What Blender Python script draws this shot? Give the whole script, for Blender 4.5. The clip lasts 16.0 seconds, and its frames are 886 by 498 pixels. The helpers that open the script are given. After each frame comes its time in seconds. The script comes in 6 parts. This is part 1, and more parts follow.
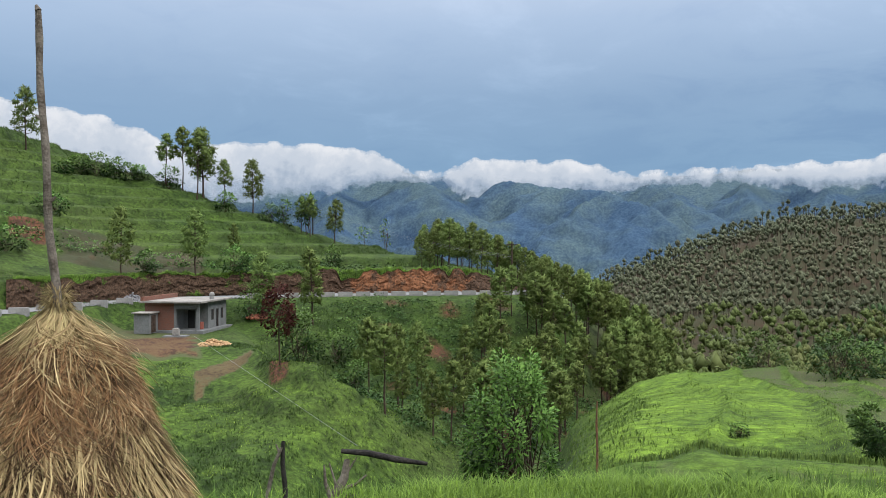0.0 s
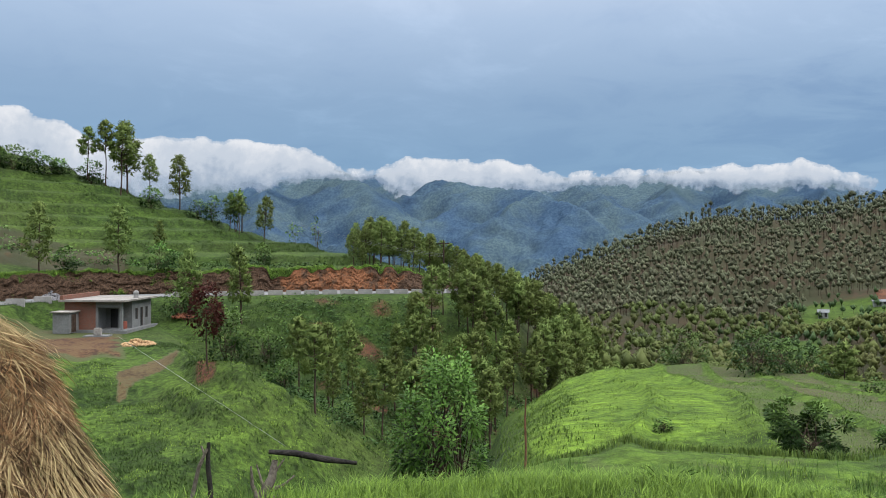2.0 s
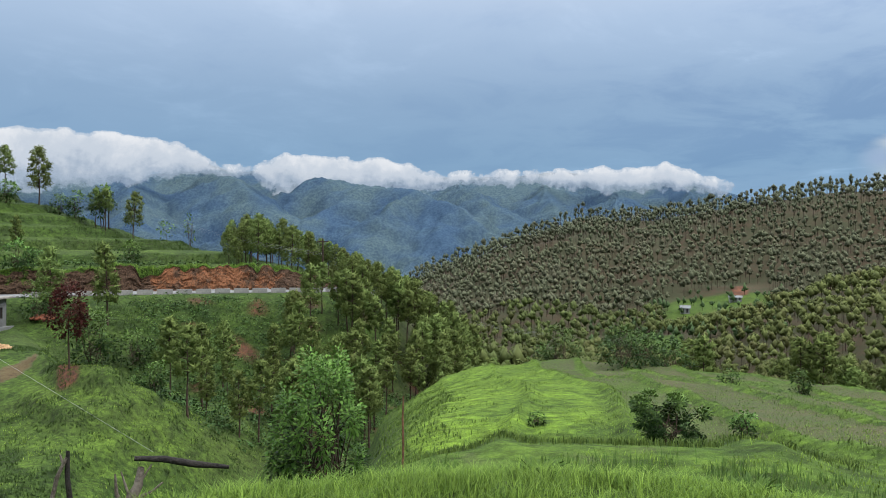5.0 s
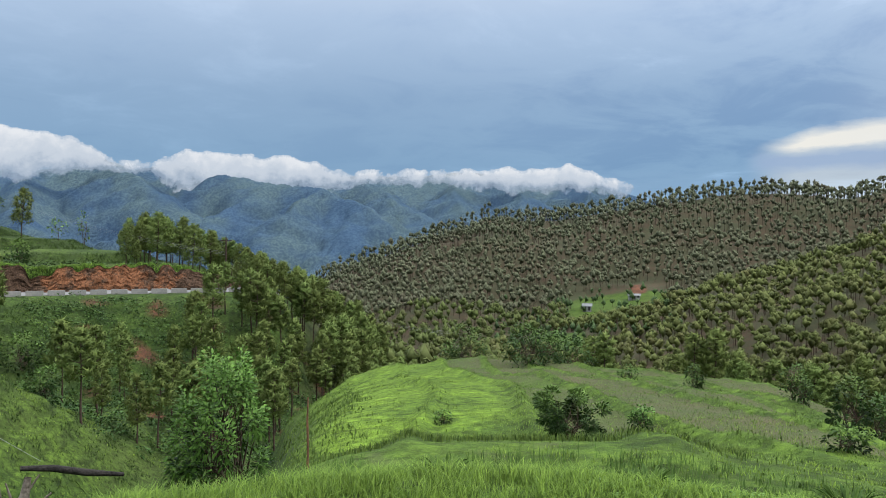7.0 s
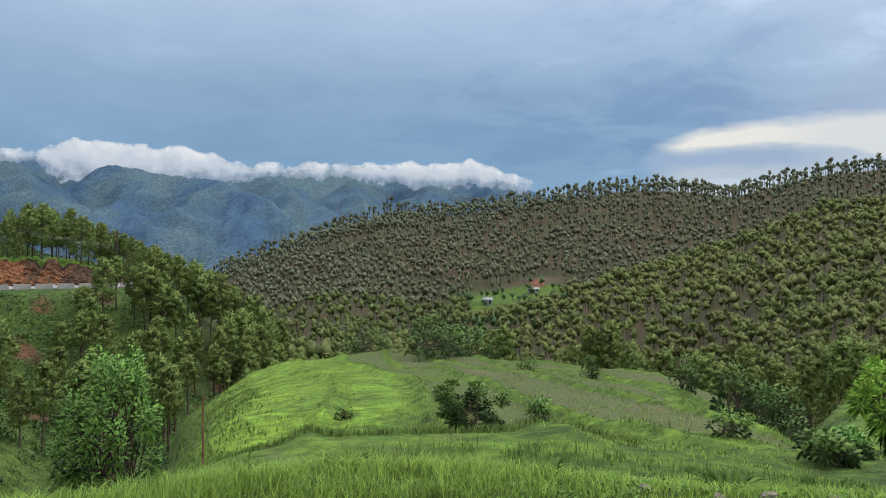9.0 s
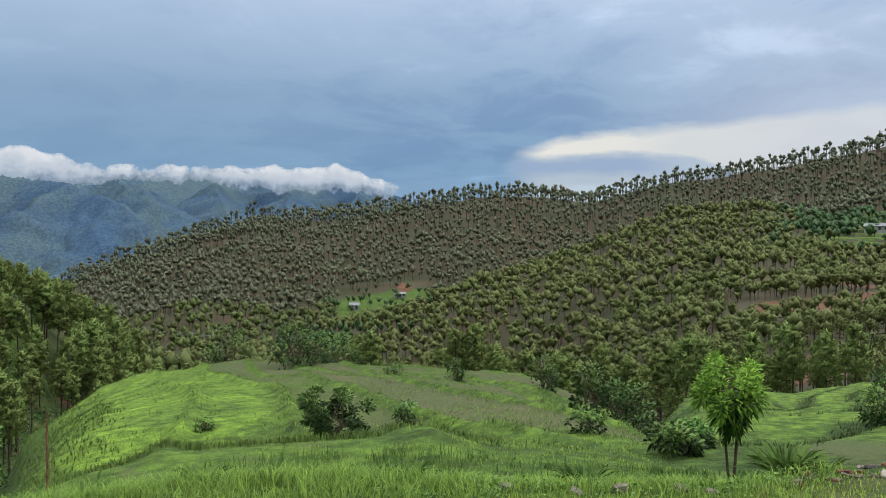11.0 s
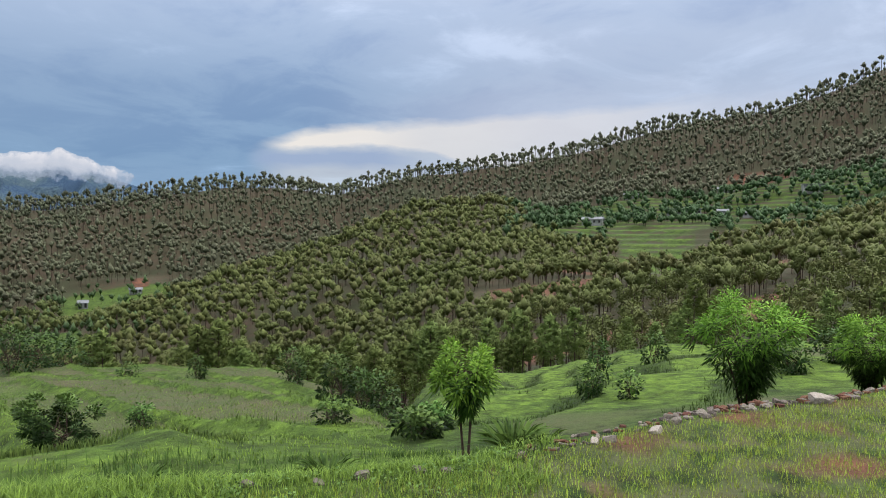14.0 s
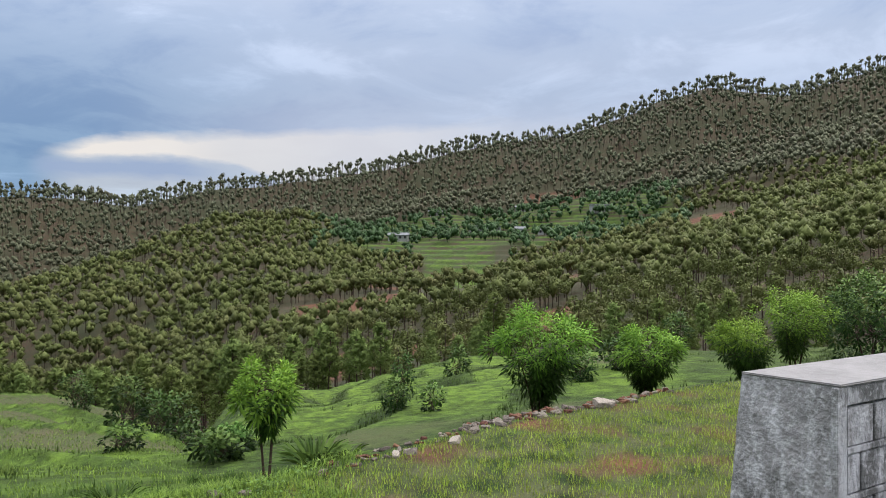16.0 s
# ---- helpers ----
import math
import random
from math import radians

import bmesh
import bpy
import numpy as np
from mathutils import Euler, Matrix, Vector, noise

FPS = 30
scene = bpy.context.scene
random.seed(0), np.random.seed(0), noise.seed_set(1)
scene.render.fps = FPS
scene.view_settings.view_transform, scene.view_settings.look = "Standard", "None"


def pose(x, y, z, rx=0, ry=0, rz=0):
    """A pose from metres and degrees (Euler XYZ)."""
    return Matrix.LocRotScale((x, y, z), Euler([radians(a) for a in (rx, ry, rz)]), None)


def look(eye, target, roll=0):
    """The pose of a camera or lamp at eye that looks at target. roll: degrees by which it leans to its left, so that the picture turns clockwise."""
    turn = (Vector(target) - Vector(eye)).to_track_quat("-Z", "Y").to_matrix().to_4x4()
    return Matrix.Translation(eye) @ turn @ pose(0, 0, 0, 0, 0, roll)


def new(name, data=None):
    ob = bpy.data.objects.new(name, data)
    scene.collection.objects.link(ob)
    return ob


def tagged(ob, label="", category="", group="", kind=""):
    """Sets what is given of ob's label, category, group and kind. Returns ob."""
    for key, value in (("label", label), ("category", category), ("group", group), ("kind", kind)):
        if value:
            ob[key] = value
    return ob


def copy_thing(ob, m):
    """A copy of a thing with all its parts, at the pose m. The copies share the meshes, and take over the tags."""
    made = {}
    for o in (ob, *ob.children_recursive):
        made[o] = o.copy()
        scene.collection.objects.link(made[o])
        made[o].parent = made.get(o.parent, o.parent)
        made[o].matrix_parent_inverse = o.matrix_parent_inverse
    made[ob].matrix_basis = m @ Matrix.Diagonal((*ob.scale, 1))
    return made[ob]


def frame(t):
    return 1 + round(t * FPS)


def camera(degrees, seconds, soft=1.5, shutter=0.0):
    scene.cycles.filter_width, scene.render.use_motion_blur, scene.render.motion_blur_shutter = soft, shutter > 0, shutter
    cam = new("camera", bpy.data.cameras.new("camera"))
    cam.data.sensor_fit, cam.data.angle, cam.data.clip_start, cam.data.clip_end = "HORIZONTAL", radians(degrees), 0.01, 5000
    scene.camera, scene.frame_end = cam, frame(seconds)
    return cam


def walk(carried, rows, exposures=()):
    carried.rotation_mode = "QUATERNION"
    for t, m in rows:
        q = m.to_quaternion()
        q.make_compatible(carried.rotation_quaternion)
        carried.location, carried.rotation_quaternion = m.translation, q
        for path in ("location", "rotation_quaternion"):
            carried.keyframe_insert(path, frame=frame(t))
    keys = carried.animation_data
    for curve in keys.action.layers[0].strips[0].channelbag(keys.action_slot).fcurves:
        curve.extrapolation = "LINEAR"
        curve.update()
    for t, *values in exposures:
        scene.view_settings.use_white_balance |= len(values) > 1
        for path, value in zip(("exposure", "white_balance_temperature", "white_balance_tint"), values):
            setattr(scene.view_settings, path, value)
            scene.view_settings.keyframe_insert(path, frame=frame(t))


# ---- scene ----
cam = camera(57.6, 16.0, soft=0.9)
EYE, ARM = 1.6, 0.14   # eye height over the field; the phone swings round the body on this radius
# seconds, yaw, pitch, roll
ROWS = [
    (0.0, -0.00, -0.03, 0.09),
    (0.5, -1.03, -0.02, 0.14),
    (1.0, -2.09, -0.03, 0.07),
    (1.5, -3.36, -0.10, -0.09),
    (2.0, -4.83, -0.13, -0.20),
    (2.5, -6.21, -0.14, -0.27),
    (3.0, -7.36, -0.17, -0.30),
    (3.5, -8.76, -0.15, -0.39),
    (4.0, -10.19, -0.17, -0.40),
    (6.5, -18.36, -0.20, -0.45),
    (7.0, -19.93, -0.19, -0.48),
    (7.5, -21.51, -0.14, -0.51),
    (8.0, -23.10, -0.23, -0.49),
    (8.5, -24.87, -0.46, -0.57),
    (11.0, -36.35, -0.09, -0.39),
    (11.5, -38.86, -0.21, -0.14),
    (12.0, -41.27, -0.26, 0.02),
    (12.5, -43.64, -0.30, -0.00),
    (13.0, -46.63, -0.38, 0.04),
    (13.5, -50.45, -0.53, -0.10),
    (14.0, -54.17, -0.57, -0.18),
    (14.5, -57.77, -0.43, -0.27),
    (15.0, -61.37, -0.17, -0.15),
    (15.5, -64.67, 0.12, -0.20),
    (16.0, -67.84, 0.58, -0.34),
]


def eye_at(yaw):
    """The eye's place on its small arc, whose middle is the origin."""
    return ARM * (math.sin(radians(-yaw)) - math.sin(radians(33))), ARM * (math.cos(radians(yaw)) - math.cos(radians(33)))


walk(cam, [(t, pose(*eye_at(yaw), EYE, 90 + pitch, roll, yaw)) for t, yaw, pitch, roll in ROWS], [(0.0, 0.1, 6500, 11), (7.0, 0.1, 6500, 10), (11.0, 0.0, 6500, 10), (13.5, 0.03, 6560, 14), (16.0, 0.06, 6600, 15)])

# ---- world and light ----
def node(tree, kind, **values):
    n = tree.nodes.new(kind)
    for key, value in values.items():
        n.inputs[key].default_value = value
    return n


def ramp(tree, fac, stops, smooth=False):
    n = tree.nodes.new("ShaderNodeValToRGB")
    n.color_ramp.interpolation = "EASE" if smooth else "LINEAR"
    while len(n.color_ramp.elements) < len(stops):
        n.color_ramp.elements.new(0.5)
    for e, (p, c) in zip(n.color_ramp.elements, stops):
        e.position, e.color = p, (*c, 1) if len(c) == 3 else c
    tree.links.new(fac, n.inputs[0])
    return n.outputs[0]


def grey(v):
    return (v, v, v)


def mixed(tree, fac, a, b, blend="MIX"):
    n = tree.nodes.new("ShaderNodeMix")
    n.data_type, n.blend_type = "RGBA", blend
    for sock, v in ((n.inputs[0], fac), (n.inputs[6], a), (n.inputs[7], b)):
        if isinstance(v, (int, float)):
            sock.default_value = v
        elif isinstance(v, tuple):
            sock.default_value = (*v, 1)
        else:
            tree.links.new(v, sock)
    return n.outputs[2]


def maths(tree, op, a, b=0.0, clamp=False):
    n = tree.nodes.new("ShaderNodeMath")
    n.operation, n.use_clamp = op, clamp
    for sock, v in ((n.inputs[0], a), (n.inputs[1], b)):
        if isinstance(v, (int, float)):
            sock.default_value = v
        else:
            tree.links.new(v, sock)
    return n.outputs[0]


world = bpy.data.worlds.new("overcast_sky")
scene.world = world
world.use_nodes = True
wt = world.node_tree
wt.nodes.clear()
coord = wt.nodes.new("ShaderNodeTexCoord")
split = wt.nodes.new("ShaderNodeSeparateXYZ")
wt.links.new(coord.outputs["Generated"], split.inputs[0])
sky = wt.nodes.new("ShaderNodeTexSky")
sky.sky_type, sky.sun_disc = "NISHITA", False
sky.sun_elevation, sky.sun_rotation = radians(48), radians(120)
# cloud deck: the direction laid onto a flat layer overhead, so that the clouds flatten towards the horizon
height = maths(wt, "ADD", maths(wt, "MAXIMUM", split.outputs[2], 0.0), 0.16)
flat = wt.nodes.new("ShaderNodeCombineXYZ")
wt.links.new(maths(wt, "DIVIDE", split.outputs[0], height), flat.inputs[0])
wt.links.new(maths(wt, "DIVIDE", split.outputs[1], height), flat.inputs[1])
big = node(wt, "ShaderNodeTexNoise", Scale=0.55, Detail=4.0, Roughness=0.5, Distortion=0.4)
small = node(wt, "ShaderNodeTexNoise", Scale=2.2, Detail=7.0, Roughness=0.62, Distortion=0.5)
for n in (big, small):
    wt.links.new(flat.outputs[0], n.inputs["Vector"])
base = ramp(wt, split.outputs[2], [(0.0, (0.215, 0.35, 0.52)), (0.10, (0.205, 0.345, 0.52)), (0.18, (0.255, 0.385, 0.56)),
                                   (0.27, (0.40, 0.525, 0.705)), (0.36, (0.61, 0.70, 0.85)), (0.62, (1.9, 1.95, 2.05)), (1.0, (3.3, 3.3, 3.35))])
# bearing and height of the direction, in degrees
bearing = maths(wt, "MULTIPLY", maths(wt, "ARCTAN2", split.outputs[0], split.outputs[1]), 57.2958)
rise = maths(wt, "MULTIPLY", maths(wt, "ARCSINE", split.outputs[2]), 57.2958)
ragged = node(wt, "ShaderNodeTexNoise", Scale=14.0, Detail=7.0, Roughness=0.6)
stretched = wt.nodes.new("ShaderNodeVectorMath")
stretched.operation = "MULTIPLY"
stretched.inputs[1].default_value = (1, 1, 3.2)
wt.links.new(coord.outputs["Generated"], stretched.inputs[0])
wt.links.new(stretched.outputs[0], ragged.inputs["Vector"])
rough = maths(wt, "MULTIPLY", maths(wt, "SUBTRACT", ragged.outputs[0], 0.5), 2.4)
# the clouds break up towards the east (the end of the turn)
east = ramp(wt, split.outputs[0], [(0.2, grey(0.3)), (0.8, grey(1.0))], True)
light = ramp(wt, maths(wt, "ADD", maths(wt, "MULTIPLY", big.outputs[0], 0.5), maths(wt, "MULTIPLY", small.outputs[0], 0.5)),
             [(0.38, (0.80, 0.86, 0.95)), (0.5, (1.08, 1.08, 1.08)), (0.64, (1.6, 1.5, 1.42))], True)
cloudy = mixed(wt, east, base, mixed(wt, 1.0, base, light, "MULTIPLY"))
# a bright veil low in the east, and the lit gap in the deck with its flat dark foot
span = maths(wt, "DIVIDE", maths(wt, "SUBTRACT", bearing, 36.0), 60.0, True)
veil = maths(wt, "MULTIPLY", ramp(wt, span, [(0.1, grey(0)), (0.45, grey(0.6)), (1.0, grey(0.7))], True),
             ramp(wt, maths(wt, "DIVIDE", maths(wt, "ADD", rise, rough), 20.0, True), [(0.2, grey(0.4)), (0.4, grey(1.0)), (0.62, grey(0.55)), (0.95, grey(0.0))], True))
cloudy = mixed(wt, veil, cloudy, (0.62, 0.68, 0.80))
upper = maths(wt, "MULTIPLY", ramp(wt, span, [(0.07, grey(0.32)), (0.1, grey(0.355)), (0.142, grey(0.4)), (0.25, grey(0.425)), (0.4, grey(0.455)), (0.6, grey(0.5))]), 20.0)
lower = maths(wt, "MULTIPLY", ramp(wt, span, [(0.07, grey(0.318)), (0.1, grey(0.315)), (0.22, grey(0.322)), (0.29, grey(0.31)), (0.34, grey(0.25)), (0.6, grey(0.26))]), 20.0)
above = maths(wt, "SUBTRACT", maths(wt, "ADD", rise, maths(wt, "MULTIPLY", rough, 0.45)), lower)
below = maths(wt, "SUBTRACT", upper, maths(wt, "ADD", rise, maths(wt, "MULTIPLY", rough, 0.5)))
gap = maths(wt, "MULTIPLY", maths(wt, "MULTIPLY", maths(wt, "MULTIPLY", below, 1.3, True), maths(wt, "ADD", 0.4, maths(wt, "MULTIPLY", maths(wt, "MULTIPLY", above, 3.0, True), 0.6))),
            ramp(wt, span, [(0.07, grey(0)), (0.13, grey(0.9)), (0.2, grey(0.85)), (0.3, grey(0.6)), (0.45, grey(0.42)), (0.66, grey(0.08))], True))
foot = maths(wt, "MULTIPLY", maths(wt, "MULTIPLY", maths(wt, "MULTIPLY", above, -2.5, True), maths(wt, "MULTIPLY", maths(wt, "ADD", above, 1.45), 1.6, True)),
             ramp(wt, span, [(0.07, grey(0)), (0.1, grey(0.85)), (0.22, grey(0.85)), (0.3, grey(0.0))], True))
cloudy = mixed(wt, gap, cloudy, (0.88, 0.85, 0.77))
cloudy = mixed(wt, foot, cloudy, (0.30, 0.41, 0.60))
sky_mix = mixed(wt, 0.96, mixed(wt, 1.0, sky.outputs[0], (0.1, 0.1, 0.1), "MULTIPLY"), cloudy)
background = wt.nodes.new("ShaderNodeBackground")
wt.links.new(sky_mix, background.inputs[0])
background.inputs[1].default_value = 1.0
wt.links.new(background.outputs[0], wt.nodes.new("ShaderNodeOutputWorld").inputs[0])

sun = new("sun", bpy.data.lights.new("sun", "SUN"))
sun.data.energy, sun.data.angle, sun.data.color = 1.9, radians(25), (1.0, 0.96, 0.9)
sun.matrix_world = look((60, -35, 75), (0, 0, 0))


# ---- materials ----
def material(name, colour, rough=0.9, colour_b=None, scale=4.0, detail=5.0, bump=0.0, bump_scale=30.0, vary=0.0, space="Object", metal=0.0, sheen=0.0, through_light=0.0):
    """Two colours mixed by noise at two scales, fine relief, and a shift per object."""
    m = bpy.data.materials.new(name)
    m.use_nodes = True
    t = m.node_tree
    shader = t.nodes["Principled BSDF"]
    shader.inputs["Roughness"].default_value, shader.inputs["Metallic"].default_value, shader.inputs["Specular IOR Level"].default_value = rough, metal, 0.2
    where = t.nodes.new("ShaderNodeTexCoord").outputs[space]
    b = colour_b or tuple(0.65 * c for c in colour)
    coarse, fine = node(t, "ShaderNodeTexNoise", Scale=scale, Detail=detail), node(t, "ShaderNodeTexNoise", Scale=scale * 7, Detail=4.0)
    for n in (coarse, fine):
        t.links.new(where, n.inputs["Vector"])
    f = maths(t, "ADD", maths(t, "MULTIPLY", coarse.outputs[0], 0.6), maths(t, "MULTIPLY", fine.outputs[0], 0.4))
    out = mixed(t, ramp(t, f, [(0.38, grey(0.0)), (0.62, grey(1.0))]), colour, b)
    if vary:
        info = t.nodes.new("ShaderNodeObjectInfo")
        hsv = t.nodes.new("ShaderNodeHueSaturation")
        t.links.new(out, hsv.inputs["Color"])
        t.links.new(maths(t, "ADD", maths(t, "MULTIPLY", info.outputs["Random"], 2 * vary), 1 - vary), hsv.inputs["Value"])
        t.links.new(maths(t, "ADD", maths(t, "MULTIPLY", info.outputs["Random"], 0.12 * vary), 0.5 - 0.06 * vary), hsv.inputs["Hue"])
        out = hsv.outputs[0]
    t.links.new(out, shader.inputs["Base Color"])
    if bump:
        rel = node(t, "ShaderNodeTexNoise", Scale=bump_scale, Detail=6.0)
        t.links.new(where, rel.inputs["Vector"])
        bmp = node(t, "ShaderNodeBump", Strength=bump, Distance=0.02)
        t.links.new(rel.outputs[0], bmp.inputs["Height"])
        t.links.new(bmp.outputs[0], shader.inputs["Normal"])
    return m


def leaf_material(name, colour, colour_b, vary=0.25, gloss=0.6, clear=0.3, tint=None):
    """Foliage: a shift from leaf to leaf and from plant to plant, and some light through the leaf."""
    m = bpy.data.materials.new(name)
    m.use_nodes = True
    t = m.node_tree
    shader = t.nodes["Principled BSDF"]
    shader.inputs["Roughness"].default_value = gloss
    shader.inputs["Specular IOR Level"].default_value = 0.08
    geo, info = t.nodes.new("ShaderNodeNewGeometry"), t.nodes.new("ShaderNodeObjectInfo")
    out = mixed(t, geo.outputs["Random Per Island"], colour, colour_b)
    if tint:
        # from tree to tree: lighter or darker, and some brown
        each = t.nodes.new("ShaderNodeVertexColor")
        each.layer_name = "tint"
        shift = t.nodes.new("ShaderNodeSeparateColor")
        t.links.new(each.outputs[0], shift.inputs[0])
        out = mixed(t, shift.outputs[1], out, tint)
        out = mixed(t, 1.0, out, ramp(t, shift.outputs[0], [(0.0, grey(0.45)), (1.0, grey(1.0))]), "MULTIPLY")
    hsv = t.nodes.new("ShaderNodeHueSaturation")
    t.links.new(out, hsv.inputs["Color"])
    t.links.new(maths(t, "ADD", maths(t, "MULTIPLY", info.outputs["Random"], 2 * vary), 1 - vary), hsv.inputs["Value"])
    t.links.new(maths(t, "ADD", maths(t, "MULTIPLY", info.outputs["Random"], 0.024), 0.488), hsv.inputs["Hue"])
    t.links.new(hsv.outputs[0], shader.inputs["Base Color"])
    lit = t.nodes.new("ShaderNodeBsdfTranslucent")
    t.links.new(hsv.outputs[0], lit.inputs[0])
    both = t.nodes.new("ShaderNodeMixShader")
    both.inputs[0].default_value = clear
    t.links.new(shader.outputs[0], both.inputs[1])
    t.links.new(lit.outputs[0], both.inputs[2])
    t.links.new(both.outputs[0], t.nodes["Material Output"].inputs[0])
    return m


M_PINE = leaf_material("pine_needles", (0.16, 0.212, 0.06), (0.085, 0.125, 0.035), 0.22, 0.6, 0.2)
M_PINE_FAR = leaf_material("far_pine_needles", (0.12, 0.152, 0.046), (0.092, 0.118, 0.037), 0.0, 0.6, 0.12, (0.125, 0.108, 0.05))
# back hill: needles greyed and evened, some haze put into the colour
M_PINE_BACK = leaf_material("hazed_pine_needles", (0.118, 0.136, 0.08), (0.104, 0.12, 0.071), 0.0, 0.6, 0.12, (0.125, 0.104, 0.076))
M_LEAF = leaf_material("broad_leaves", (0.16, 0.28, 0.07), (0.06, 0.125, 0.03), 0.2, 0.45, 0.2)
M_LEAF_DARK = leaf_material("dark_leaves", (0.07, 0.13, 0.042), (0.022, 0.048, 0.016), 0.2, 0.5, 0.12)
# peach and laurel: lit outer and shaded inner leaves as two colours
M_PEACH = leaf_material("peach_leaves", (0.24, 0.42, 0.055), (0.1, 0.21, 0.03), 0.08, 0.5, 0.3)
M_PEACH_LOW = leaf_material("shaded_old_peach_leaves", (0.07, 0.145, 0.028), (0.02, 0.045, 0.011), 0.08, 0.5, 0.12)
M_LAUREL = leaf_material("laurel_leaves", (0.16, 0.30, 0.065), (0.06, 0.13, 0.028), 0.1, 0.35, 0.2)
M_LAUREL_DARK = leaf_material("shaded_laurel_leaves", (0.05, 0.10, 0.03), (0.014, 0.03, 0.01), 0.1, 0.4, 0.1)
M_RED_LEAF = leaf_material("red_leaves", (0.085, 0.022, 0.02), (0.03, 0.01, 0.01))
M_SCRUB = leaf_material("scrub_leaves", (0.10, 0.175, 0.045), (0.035, 0.07, 0.02), 0.1, 0.5, 0.15)
M_GRASS = leaf_material("grass_blades", (0.195, 0.305, 0.046), (0.066, 0.122, 0.02), 0.1, 0.55, 0.22)
M_BARK = material("pine_bark", (0.075, 0.05, 0.038), 0.95, (0.028, 0.02, 0.016), 3.0, bump=0.6, bump_scale=12)
M_WOOD = material("weathered_wood", (0.20, 0.175, 0.15), 0.9, (0.07, 0.058, 0.048), 7.0, bump=0.8, bump_scale=40)
M_BURNT = material("charred_wood", (0.012, 0.011, 0.011), 0.85, (0.032, 0.029, 0.026), 9.0, bump=0.8, bump_scale=40)
M_CONCRETE = material("raw_concrete", (0.30, 0.295, 0.285), 0.9, (0.20, 0.2, 0.2), 1.3, bump=0.4, bump_scale=25)
M_ASPHALT = material("asphalt", (0.20, 0.205, 0.21), 0.9, (0.14, 0.145, 0.15), 0.6)
M_STONE = material("field_stone", (0.2, 0.18, 0.155), 0.9, (0.12, 0.1, 0.08), 5.0, bump=0.6, vary=0.3)


# ---- the land ----
def line(az, r, z):
    """A line of the land that runs round the eye: distance and height over bearing (degrees, to the right of the first view)."""
    return np.array(az, float), np.array(r, float), np.array(z, float)


